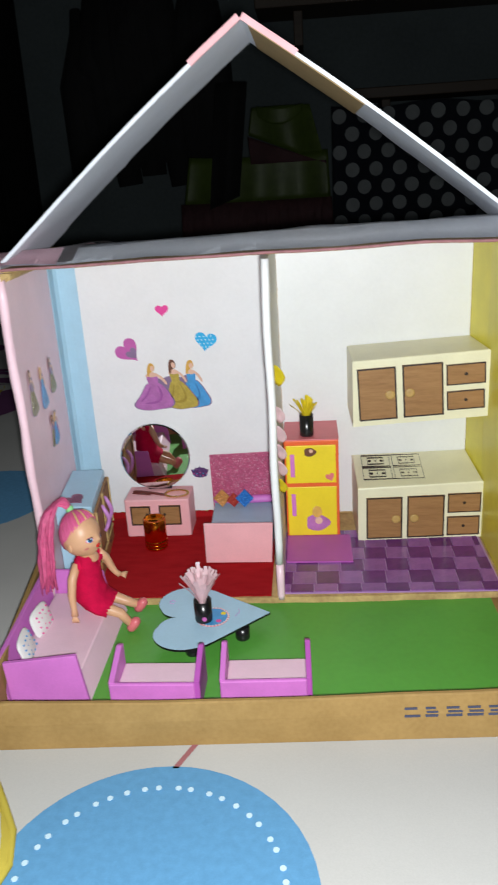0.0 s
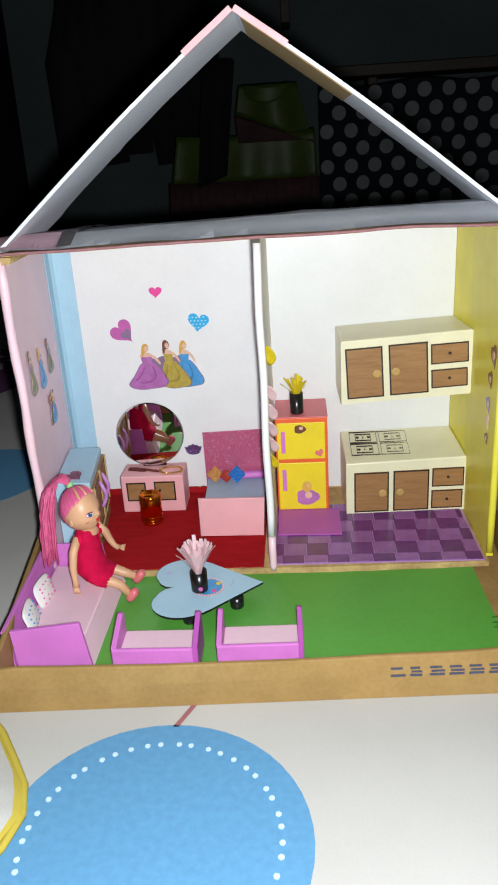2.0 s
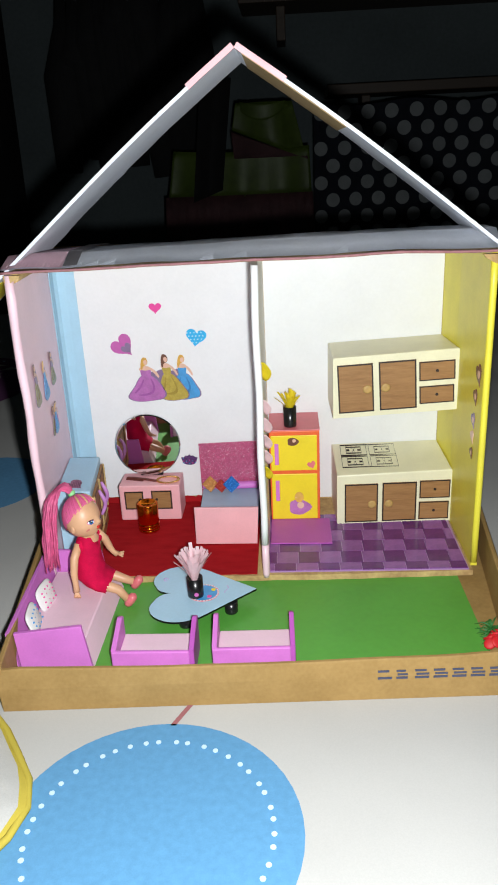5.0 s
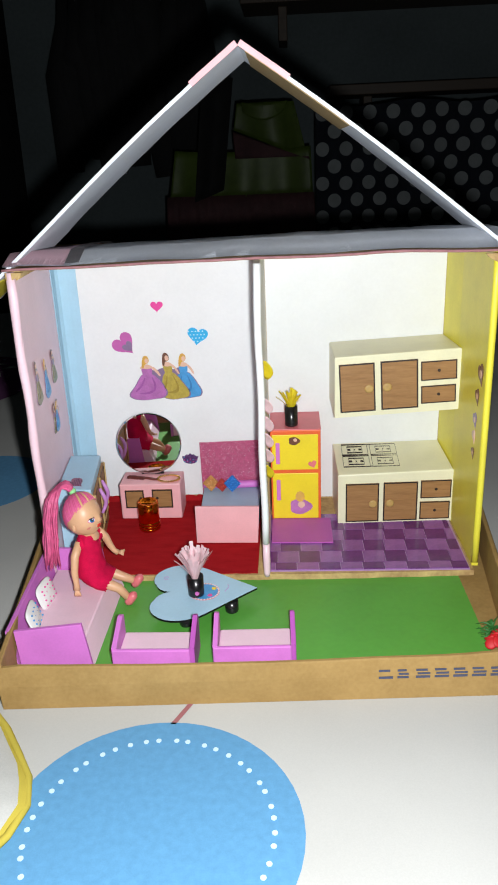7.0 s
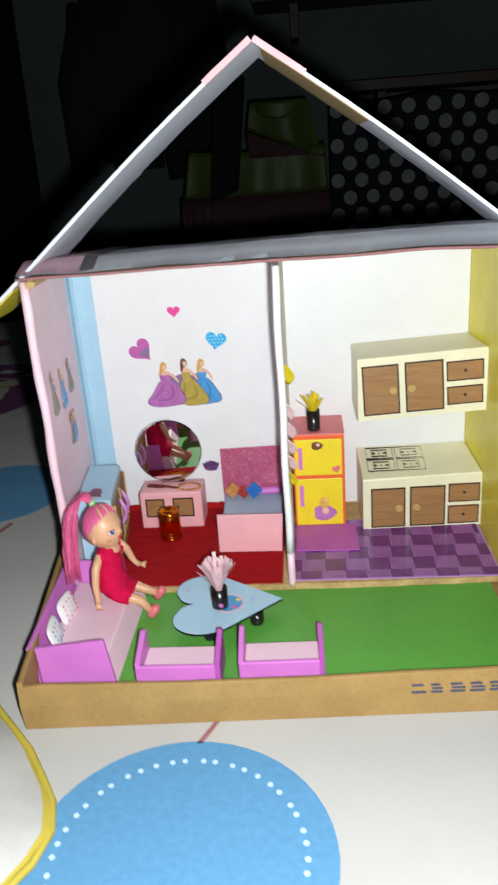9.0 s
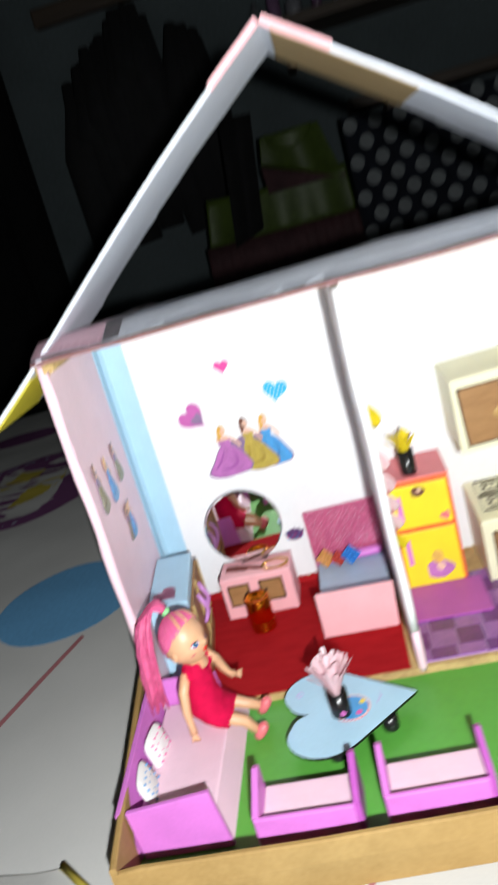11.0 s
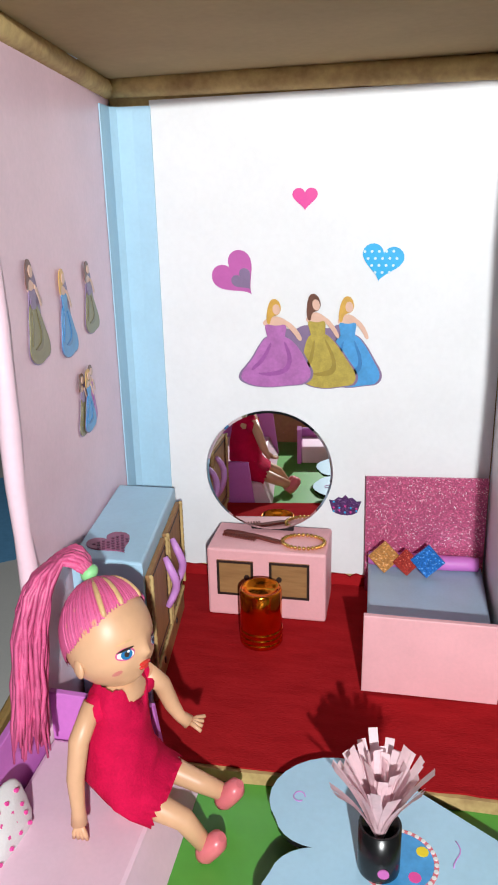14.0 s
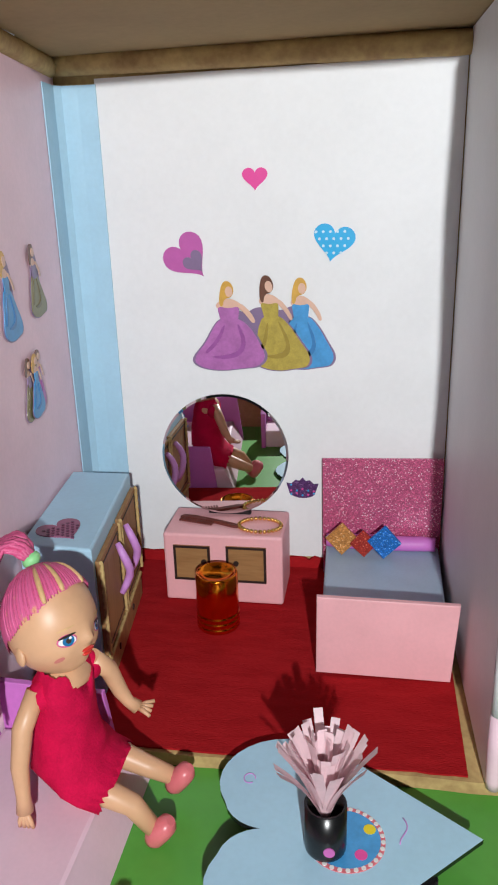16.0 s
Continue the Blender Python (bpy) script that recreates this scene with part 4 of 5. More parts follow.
# ---- bedroom ----
def wardrobe():
    w = thing("wardrobe", (-0.135, 0.055, 0.0), "blue card wardrobe with brown corrugated doors against the pink wall", "wardrobe")
    bm = B()
    prism(bm, [(-0.1455, 0.027), (-0.1210, 0.026), (-0.1292, 0.0905), (-0.1525, 0.0905)], 0.0002, 0.0540, None, 0.0009)
    part("body", bm, BLUE, w)
    m = wall_frame(-0.1210, 0.026, 0.0, (-0.0082, 0.0645, 0))
    L = 0.0623
    for k, (a, b) in enumerate(((0.002, 0.0305), (0.0335, 0.0635))):
        bm = B()
        box(bm, a, b, 0.0135, 0.0485, 0.0001, 0.0018, 0.0002, m)
        d = part("door", bm, WOODV, w, "brown card door")
        bm = B()
        for x0, x1, y0, y1 in ((a + 0.002, b - 0.002, 0.0155, 0.0161), (a + 0.002, b - 0.002, 0.0460, 0.0466), (a + 0.002, a + 0.0026, 0.0155, 0.0466), (b - 0.0026, b - 0.002, 0.0155, 0.0466)):
            box(bm, x0, x1, y0, y1, 0.0018, 0.0020, 0, m)
        part("outline", bm, INK, d)
        n = 26
        for side in (a, b):
            bm = B()
            tube(bm, [m @ Vector((side + 0.0006 * (1 if i % 2 else -1), 0.0135 + 0.035 * i / n, 0.0022)) for i in range(n + 1)], 0.0007, 5)
            part("corrugated_edge", bm, CARDL, d, "wavy corrugated edge")
        bm = B()
        xc = b - 0.006 if k == 0 else a + 0.006
        tube(bm, [m @ Vector((xc + 0.0016 * math.sin(t * 1.05), 0.024 + 0.0033 * t, 0.0025 + 0.0035 * math.sin(math.pi * t / 6))) for t in range(7)], [0.0011, 0.0014, 0.0015, 0.0015, 0.0015, 0.0014, 0.0010], 8)
        part("handle", bm, LILAC, d, "curled lilac foam handle")
    bm = B()
    box(bm, 0.002, 0.0635, 0.001, 0.012, 0.0001, 0.0016, 0.0002, m)
    d = part("drawer", bm, WOODV, w, "brown card drawer front")
    bm = B()
    tube(bm, [m @ Vector((0.002 + 0.0585 * i / 36, 0.0127 + 0.0005 * (1 if i % 2 else -1), 0.0022)) for i in range(37)], 0.0007, 5)
    part("corrugated_edge", bm, CARDL, d)
    for x in (0.018, 0.044):
        bm = B()
        prism(bm, disc(0.0012, 12, x, 0.0065), 0.0016, 0.0020, m)
        part("knob", bm, INK, d)
    bm = B()
    prism(bm, heart(0.0150, 0.0160), 0.0, 0.0004, Matrix.Translation((-0.1350, 0.0375, 0.0540)) @ pose(0, 0, 0, 0, 0, 48))
    o = part("heart_sticker", bm, MAUVEH, w, "purple heart sticker with fine dots")
    bm = B()
    hm = Matrix.Translation((-0.1350, 0.0375, 0.0540)) @ pose(0, 0, 0, 0, 0, 48)
    for i in range(-4, 5):
        for j in range(-5, 5):
            x, y = i * 0.00175 + (0.00088 if j % 2 else 0), j * 0.00175
            if abs(x) < 0.0060 - max(0, -y) * 0.75 and y < 0.0058 - abs(abs(x) - 0.0036) * 0.9:
                prism(bm, disc(0.00058, 7, x, y), 0.0004, 0.0006, hm)
    part("dots", bm, PLUMD, o)


wardrobe()


def cupboard_front(t, m, doors, drawers, knob_inner=True):
    """Wood-print doors with inked outlines and studs, drawers with drawn knobs."""
    for k, (x0, x1, y0, y1, kx) in enumerate(doors):
        bm = B()
        box(bm, x0, x1, y0, y1, 0.0001, 0.0008, 0, m)
        d = part("door", bm, WOODP, t, "wood-print paper door")
        e = 0.0010
        bm = B()
        for q in ((x0, x1, y0, y0 + e), (x0, x1, y1 - e, y1), (x0, x0 + e, y0 + e, y1 - e), (x1 - e, x1, y0 + e, y1 - e)):
            box(bm, *q, 0.0008, 0.0010, 0, m)
        part("outline", bm, INK, d)
        if kx is not None:
            bm = B()
            ky = (y0 + y1) / 2 - 0.001
            lathe(bm, [(0.0030, 0.0008), (0.0032, 0.0014), (0.0024, 0.0019), (0.0014, 0.0017), (0.0, 0.0022)], 20, m @ Matrix.Translation((kx, ky, 0)))
            part("stud", bm, KNOB, d, "round wooden stud")
    for x0, x1, y0, y1 in drawers:
        bm = B()
        box(bm, x0, x1, y0, y1, 0.0001, 0.0008, 0, m)
        d = part("drawer", bm, WOODP, t, "wood-print paper drawer")
        e = 0.0008
        bm = B()
        for q in ((x0, x1, y0, y0 + e), (x0, x1, y1 - e, y1), (x0, x0 + e, y0 + e, y1 - e), (x1 - e, x1, y0 + e, y1 - e)):
            box(bm, *q, 0.0008, 0.0010, 0, m)
        prism(bm, disc(0.0011, 12, (x0 + x1) / 2, (y0 + y1) / 2), 0.0008, 0.0011, m)
        part("outline", bm, INK, d)


def vanity():
    v = thing("dressing_table", (-0.0925, 0.096, 0.0), "pink card dressing table with two small brown doors", "dressing table")
    bm = B()
    box(bm, -0.1165, -0.0685, 0.0875, 0.1130, 0.0002, 0.0300, 0.0010)
    part("body", bm, PINK, v)
    m = wall_frame(-0.1165, 0.0875, 0.0, (1, 0, 0))
    cupboard_front(v, m, [(0.0042, 0.0190, 0.0100, 0.0252, None), (0.0255, 0.0415, 0.0100, 0.0256, None)], [])
    for x in (0.0165, 0.0295):
        bm = B()
        prism(bm, disc(0.0011, 12, x, 0.0185), 0.0010, 0.0016, m)
        part("knob", bm, INK, v)
    bm = B()
    box(bm, -0.1020, -0.0840, 0.1075, 0.1105, 0.0300, 0.0380, 0.0004)
    part("mirror_stand", bm, BLACK, v)


vanity()
bm = B()
mm = Matrix.Translation((-0.0935, 0.1055, 0.0570)) @ pose(0, 0, 0, 90.2, 0, 3.4)
lathe(bm, [(0.0254, -0.0012), (0.0256, -0.0008), (0.0256, 0.0004), (0.0247, 0.0008)], 72, mm)
for f in bm.faces:
    f.smooth = False
solid("round_mirror", bm, MIRROR, "round silver mirror standing on the pink dressing table", "mirror")


def comb():
    c = thing("comb", (-0.1, 0.094, 0.0297), "small red-brown plastic comb lying on the dressing table", "comb")
    m = Matrix.Translation((-0.1030, 0.0990, 0.0306)) @ pose(0, 0, 0, 0, 0, -14)
    bm = B()
    prism(bm, [(-0.010, 0.0004), (-0.0085, -0.0002), (0.006, 0.0000), (0.014, -0.0012), (0.0165, -0.0008), (0.017, 0.0006), (0.0140, 0.0012), (0.006, 0.0022), (-0.004, 0.0030), (-0.009, 0.0024)], -0.0004, 0.0006, m, 0.0002)
    part("spine", bm, BROWN, c)
    for k in range(13):
        bm = B()
        box(bm, -0.009 + k * 0.00115, -0.0084 + k * 0.00115, -0.0026, 0.0002, -0.0003, 0.0005, 0, m)
        part("tooth", bm, BROWN, c)


comb()
bm = B()
for k in range(30):
    a = 2 * math.pi * k / 30
    ball(bm, (-0.0785 + 0.0085 * math.cos(a), 0.0965 + 0.0062 * math.sin(a), 0.0309), 0.00085, u=8, v=6)
solid("bead_bracelet", bm, GOLDB, "ring of gold beads lying on the dressing table", "bracelet")
bm = B()
lathe(bm, [(0.0078, 0.0002), (0.0082, 0.0008), (0.0082, 0.0022), (0.0077, 0.0026), (0.0082, 0.0031), (0.0082, 0.0044), (0.0077, 0.0048), (0.0082, 0.0053), (0.0082, 0.0066), (0.0078, 0.0070), (0.0081, 0.0076), (0.0080, 0.0222), (0.0076, 0.0230), (0.0070, 0.0230), (0.0064, 0.0212), (0.0035, 0.0200), (0.0, 0.0196)], 40, Matrix.Translation((-0.0917, 0.0715, 0)))
solid("bottle_cap_stool", bm, GOLD, "shiny amber bottle cap used as a stool on the red carpet", "stool")


def doll_bed():
    b = thing("doll_bed", (-0.028, 0.072, 0.0), "pink card bed with grey-blue mattress and pink glitter headboard", "bed")
    bm = B()
    prism(bm, [(-0.0512, 0.0468), (-0.0080, 0.0475), (-0.0070, 0.117), (-0.0530, 0.117)], 0.0002, 0.0115, None, 0.0008)
    part("base", bm, BLUEG, b)
    bm = B()
    prism(bm, [(-0.0510, 0.0468), (-0.0078, 0.0475), (-0.0068, 0.1165), (-0.0532, 0.1165)], 0.0117, 0.0148, None, 0.0012)
    part("mattress", bm, BLUEG, b, "grey-blue foam mattress")
    bm = B()
    m = wall_frame(-0.0523, 0.0455, 0.0, (0.0465, 0.001, 0))
    prism(bm, [(0.0, 0.0012), (0.045, 0.0002), (0.0468, 0.0296), (0.0002, 0.0306)], -0.0008, 0.0010, m, 0.0003)
    part("footboard", bm, PINK, b, "pink foam footboard")
    bm = B()
    prism(bm, [(-0.0545, 0.0), (-0.0064, 0.0), (-0.0064, 0.0538), (-0.0550, 0.0525)], 0.0, 0.0012, wall_frame(0, D - 0.0035, 0, (1, 0, 0)))
    part("headboard", bm, GPINK, b, "pink glitter headboard")
    bm = B()
    tube(bm, [(-0.053 + 0.0445 * k / 8, 0.1115 + 0.0003 * math.sin(k * 2), 0.0182) for k in range(9)], [0.0028] + [0.0034] * 7 + [0.0030], 12, 0.9)
    part("bolster", bm, MAGENTA, b, "orchid foam bolster")


doll_bed()
for x, y, s, m_, nm, tl in ((-0.0463, 0.1065, 0.0096, GGOLD, "copper", 45), (-0.0375, 0.1052, 0.0080, GRED, "red", 48), (-0.0292, 0.1048, 0.0098, GBLUE, "blue", 43)):
    bm = B()
    mt = Matrix.Translation((x, y, 0.0150 + s * 0.69)) @ pose(0, 0, 0, 78, 0, 0) @ pose(0, 0, 0, 0, 0, tl)
    box(bm, -s / 2, s / 2, -s / 2, s / 2, -0.0009, 0.0009, 0.0003, mt)
    solid("glitter_cushion", bm, m_, nm + " glitter foam cushion standing on its corner on the bed", "cushion", "cushions on the doll bed")

# ---- kitchen ----
def fridge():
    f = thing("toy_fridge", (0.022, 0.092, 0.0), "orange card fridge with two yellow doors and stickers", "fridge")
    bm = B()
    box(bm, 0.0028, 0.0405, 0.0811, D - 0.0006, 0.0002, 0.0746, 0.0006)
    part("body", bm, ORANGE, f)
    bm = B()
    box(bm, 0.0025, 0.0408, 0.0808, D - 0.0006, 0.0748, 0.0756, 0.0002)
    part("top", bm, CORAL, f, "coral pink top")
    m = wall_frame(0.0, 0.0811, 0.0, (1, 0, 0))
    for y0, y1, hy, sx, sy, sm, sw in ((0.0432, 0.0714, 0.0568, 0.0205, 0.0665, HAIRB, 0.0085), (0.0025, 0.0403, 0.0268, 0.0245, 0.0125, GOWNP, 0.017)):
        bm = B()
        box(bm, 0.0040, 0.0385, y0, y1, 0.0001, 0.0012, 0.0004, m)
        d = part("door", bm, YELLOWB, f, "yellow foam door")
        bm = B()
        box(bm, 0.0068, 0.0098, hy - 0.0085, hy + 0.0085, 0.0012, 0.0022, 0.0003, m)
        part("handle", bm, MAGENTA, d, "orchid foam handle")
        bm = B()
        k = 16
        prism(bm, [(sx + sw * 0.5 * math.cos(6.2832 * i / k) * (1 + 0.15 * math.cos(3 * 6.2832 * i / k)), sy + sw * 0.38 * math.sin(6.2832 * i / k)) for i in range(k)], 0.0012, 0.0014, m)
        o = part("sticker", bm, sm, d)
        bm = B()
        prism(bm, disc(sw * 0.16, 12, sx + 0.001, sy + sw * 0.10), 0.0014, 0.0016, m)
        part("sticker", bm, SKINS, d)
        if y0 > 0.02:
            bm = B()
            prism(bm, heart(0.0062, 0.0062), 0.0012, 0.0014, m @ Matrix.Translation((0.0345, 0.0472, 0)) @ pose(0, 0, 0, 0, 0, 20))
            part("sticker", bm, CORAL, d)
        else:
            bm = B()
            prism(bm, disc(0.0035, 14, sx, sy + 0.0085, 0.0045), 0.0014, 0.0015, m)
            part("sticker", bm, HAIRY, d)
    return f


fridge()


def strip_bunch(name, x, y, z, pot_r, pot_h, n, length, spread, flower, label, seed, width):
    rnd = random.Random(seed)
    t = thing(name, (x, y, z), label, "flower pot")
    bm = B()
    lathe(bm, [(pot_r * 0.98, z + 0.0002), (pot_r, z + 0.001), (pot_r, z + pot_h), (pot_r * 0.86, z + pot_h), (pot_r * 0.84, z + pot_h * 0.55), (0, z + pot_h * 0.55)], 28, Matrix.Translation((x, y, 0)))
    part("pot", bm, BLACK, t, "glossy black cap as a pot")
    for i in range(n):
        a = 2 * math.pi * (i + rnd.random()) / n * 2.618
        tilt = spread * ((i + 0.5) / n) ** 0.75 * rnd.uniform(0.85, 1.1)
        ln = length * rnd.uniform(0.85, 1.1)
        bm = B()
        d = Vector((math.cos(a), math.sin(a), 0))
        sd = Vector((-math.sin(a), math.cos(a), 0))
        p = Vector((x, y, z + pot_h * 0.7)) + d * pot_r * 0.22 * (i / n)
        L, R = [], []
        for k in range(6):
            th = tilt * (0.35 + 0.65 * k / 5)
            if k:
                p = p + (d * math.sin(th) + Vector((0, 0, math.cos(th)))) * ln / 5
            w = width * (0.55 if k == 0 else 1.0) / 2
            nn = d * math.cos(th) - Vector((0, 0, math.sin(th)))
            for s_, lst in ((-1, L), (1, R)):
                lst.append(bm.verts.new(p + sd * w * s_ - nn * 0.00015 * s_ * s_))
        for k in range(5):
            for q in ((L[k], R[k], R[k + 1], L[k + 1]),):
                bm.faces.new(q)
        part("petal", bm, flower, t)
    return t


strip_bunch("yellow_flower_pot", 0.0190, 0.0900, 0.0756, 0.0048, 0.0155, 26, 0.0165, 0.95, PETALY, "small black pot with yellow paper strip flowers on the fridge", 5, 0.0020)

bm = B()
mat_pts = [(0.003, 0.0425), (0.0475, 0.0415), (0.0475, 0.0805), (0.003, 0.0805)]
prism(bm, mat_pts, 0.0012, 0.0022)
solid("doormat", bm, MAGENTAD, "orchid paper mat lying in front of the toy fridge", "mat")


def low_cupboard():
    c = thing("low_cupboard", (0.095, 0.09, 0.0), "cream card kitchen cupboard with brown doors and a drawn hob", "cupboard")
    bm = B()
    prism(bm, [(0.0530, 0.0735), (0.1388, 0.0768), (0.1346, D - 0.0006), (0.0515, D - 0.0006)], 0.0002, 0.0410, None, 0.0012)
    for v in bm.verts:
        v.co.z += 0.0075 * max(0.0, v.co.y - 0.085) / 0.036 + 0.0018 * (v.co.x - 0.053) / 0.086 if v.co.z > 0.03 else 0.0
    part("body", bm, CREAM, c)
    m = wall_frame(0.0527, 0.0735, 0.0, (0.0861, 0.0034, 0))
    cupboard_front(c, m, [(0.0060, 0.0310, 0.0020, 0.0335, 0.0265), (0.0343, 0.0600, 0.0020, 0.0338, 0.0392)], [(0.0622, 0.0850, 0.0200, 0.0345), (0.0620, 0.0845, 0.0025, 0.0170)])
    # drawn hob with four rings
    bm = B()
    z = 0.0400

    def ln(x0, y0, x1, y1, w=0.00018):
        d = Vector((x1 - x0, y1 - y0)).normalized() * w / 2
        prism(bm, [(x0 - d.x + d.y, y0 - d.y - d.x), (x1 + d.x + d.y, y1 + d.y - d.x), (x1 + d.x - d.y, y1 + d.y + d.x), (x0 - d.x - d.y, y0 - d.y + d.x)], z, z + 0.0011)
    for cx in (0.0680, 0.0900):
        for cy in (0.0915, 0.1085):
            for e in (1.0, 0.58):
                w, h_ = 0.0100 * e, 0.0076 * e
                ln(cx - w, cy - h_, cx + w, cy - h_), ln(cx + w, cy - h_, cx + w, cy + h_), ln(cx + w, cy + h_, cx - w, cy + h_), ln(cx - w, cy + h_, cx - w, cy - h_)
            for ux, uy in ((1, 0), (-1, 0), (0, 1), (0, -1)):
                tx, ty = cx + ux * 0.0032, cy + uy * 0.0024
                for s_ in (-1, 1):
                    ln(tx - uy * 0.0008 * s_, ty + ux * 0.0006 * s_, tx + ux * 0.0022 - uy * 0.0008 * s_, ty + uy * 0.0016 + ux * 0.0006 * s_, 0.00010)
            prism(bm, disc(0.00045, 8, cx, cy), z, z + 0.0011)
    ln(0.0783, 0.0842, 0.0797, 0.0842), ln(0.0783, 0.1160, 0.0797, 0.1160)
    for v in bm.verts:
        v.co.z += 0.0009 + 0.0076 * (v.co.y - 0.0745) / 0.046
    part("hob_drawing", bm, INK, c, "four hob rings drawn in black ink")


low_cupboard()


def high_cupboard():
    c = thing("wall_cupboard", (0.095, 0.09, 0.087), "cream card wall cupboard with brown doors hung on the wall", "cupboard")
    bm = B()
    prism(bm, [(0.0503, 0.0732), (0.1388, 0.0752), (0.1346, D - 0.0006), (0.0490, D - 0.0006)], 0.0862, 0.1313, None, 0.0012)
    for v in bm.verts:
        v.co.z += 0.047 * (v.co.x - 0.0503)
    part("body", bm, CREAM, c)
    m = wall_frame(0.0506, 0.0732, 0.0852, (0.085, 0.002, 0.0)) @ pose(0, 0, 0, 0, 0, 2.5) @ Matrix.Diagonal((1.03, 1.0, 1.0, 1.0))
    cupboard_front(c, m, [(0.0040, 0.0285, 0.0048, 0.0405, 0.0243), (0.0325, 0.0580, 0.0050, 0.0408, 0.0368)], [(0.0600, 0.0845, 0.0245, 0.0385), (0.0600, 0.0838, 0.0075, 0.0205)])


high_cupboard()

# ---- garden furniture ----
def sofa():
    s = thing("doll_sofa", (-0.122, -0.045, -0.0047), "orchid foam sofa with blush seat on the green lawn", "sofa")
    bm = B()
    vs = [(-0.1405, -0.0905), (-0.0975, -0.0905), (-0.0975, -0.003), (-0.1425, -0.003)]
    prism(bm, vs, -0.0046, 0.0085, None, 0.0015)
    for v in bm.verts:
        if v.co.z > 0.005 and v.co.x > -0.11:
            v.co.x -= 0.0055
    part("seat", bm, SEATP, s, "blush paper seat")
    bm = B()
    m = wall_frame(-0.1395, -0.0925, -0.0046, (1, 0.01, 0))
    prism(bm, [(0.001, 0.0), (0.0425, 0.0), (0.0385, 0.0305), (-0.0005, 0.0262)], -0.0010, 0.0012, m, 0.0003)
    part("arm", bm, MAGENTA, s)
    bm = B()
    m = wall_frame(-0.1430, -0.0010, -0.0046, (1, 0.0, 0))
    prism(bm, [(0.0, 0.0), (0.036, 0.0), (0.0325, 0.0270), (0.0, 0.0285)], -0.0010, 0.0010, m, 0.0003)
    part("arm", bm, MAGENTA, s)
    bm = B()
    m = wall_frame(-0.1408, -0.0935, -0.0046, (-0.0035, 0.094, 0)) @ pose(0, 0, 0, -6, 0, 0)
    prism(bm, [(0.0, 0.0), (0.0935, 0.0), (0.0935, 0.0295), (0.0, 0.0265)], -0.0012, 0.0010, m, 0.0003)
    part("backrest", bm, MAGENTA, s)


sofa()


def pillow(x, y, z, rot, spots, label):
    p = thing("pillow", (x, y, z), label, "pillow", "pillows on the sofa")
    m = Matrix.Translation((x, y, z)) @ rot
    bm = B()
    got = ball(bm, (0, 0, 0), (1, 1, 1), None, 20, 12)
    for v in got:
        c = v.co
        f = lambda a: math.copysign(abs(a) ** 0.55, a)
        v.co = Vector((0.0082 * f(c.x), 0.0108 * f(c.y), 0.0028 * c.z * (1 - 0.5 * max(abs(c.x), abs(c.y)))))
    bmesh.ops.transform(bm, matrix=m, verts=bm.verts)
    part("cover", bm, COTTON, p)
    rnd = random.Random(int(abs(x) * 1e5))
    for k in range(16):
        u, v = -0.0048 + 0.0032 * (k % 4) + 0.0007 * rnd.uniform(-1, 1), -0.0066 + 0.0044 * (k // 4) + 0.0007 * rnd.uniform(-1, 1)
        bm = B()
        prism(bm, disc(0.00055, 8, u, v), 0.0018, 0.0026, m)
        part("spot", bm, spots, p)


pillow(-0.1368, -0.0690, 0.0150, pose(0, 0, 0, 0, 72, 8), GOWNB, "white cotton pillow with blue spots on the sofa")
pillow(-0.1372, -0.0430, 0.0150, pose(0, 0, 0, 0, 74, -6), HOTPINK, "white cotton pillow with tiny pink spots on the sofa")


def garden_chair():
    c = thing("garden_chair", (-0.0605, -0.085, -0.0047), "low orchid foam chair with blush seat on the lawn", "chair", "chairs round the heart table")
    part("seat", box(B(), -0.0816, -0.0404, -0.0955, -0.0730, -0.0046, 0.0068, 0.0010), SEATP, c, "blush foam seat")
    bm = B()
    box(bm, -0.0843, -0.0403, -0.0985, -0.0960, -0.0046, 0.0122, 0.0008)
    part("backrest", bm, MAGENTA, c)
    for x in (-0.0829, -0.0391):
        bm = B()
        prism(bm, [(-0.0975, -0.0046), (-0.0722, -0.0046), (-0.0722, 0.0185), (-0.0760, 0.0200), (-0.0975, 0.0128)], -0.0014, 0.0014, Matrix(((0, 0, 1, x), (1, 0, 0, 0), (0, 1, 0, 0), (0, 0, 0, 1))), 0.0006)
        part("arm", bm, MAGENTAD if x > -0.05 else MAGENTA, c)
    return c


chair = garden_chair()
copy_thing(chair, pose(-0.0042, -0.0825, -0.0047, 0, 0, 1.5))


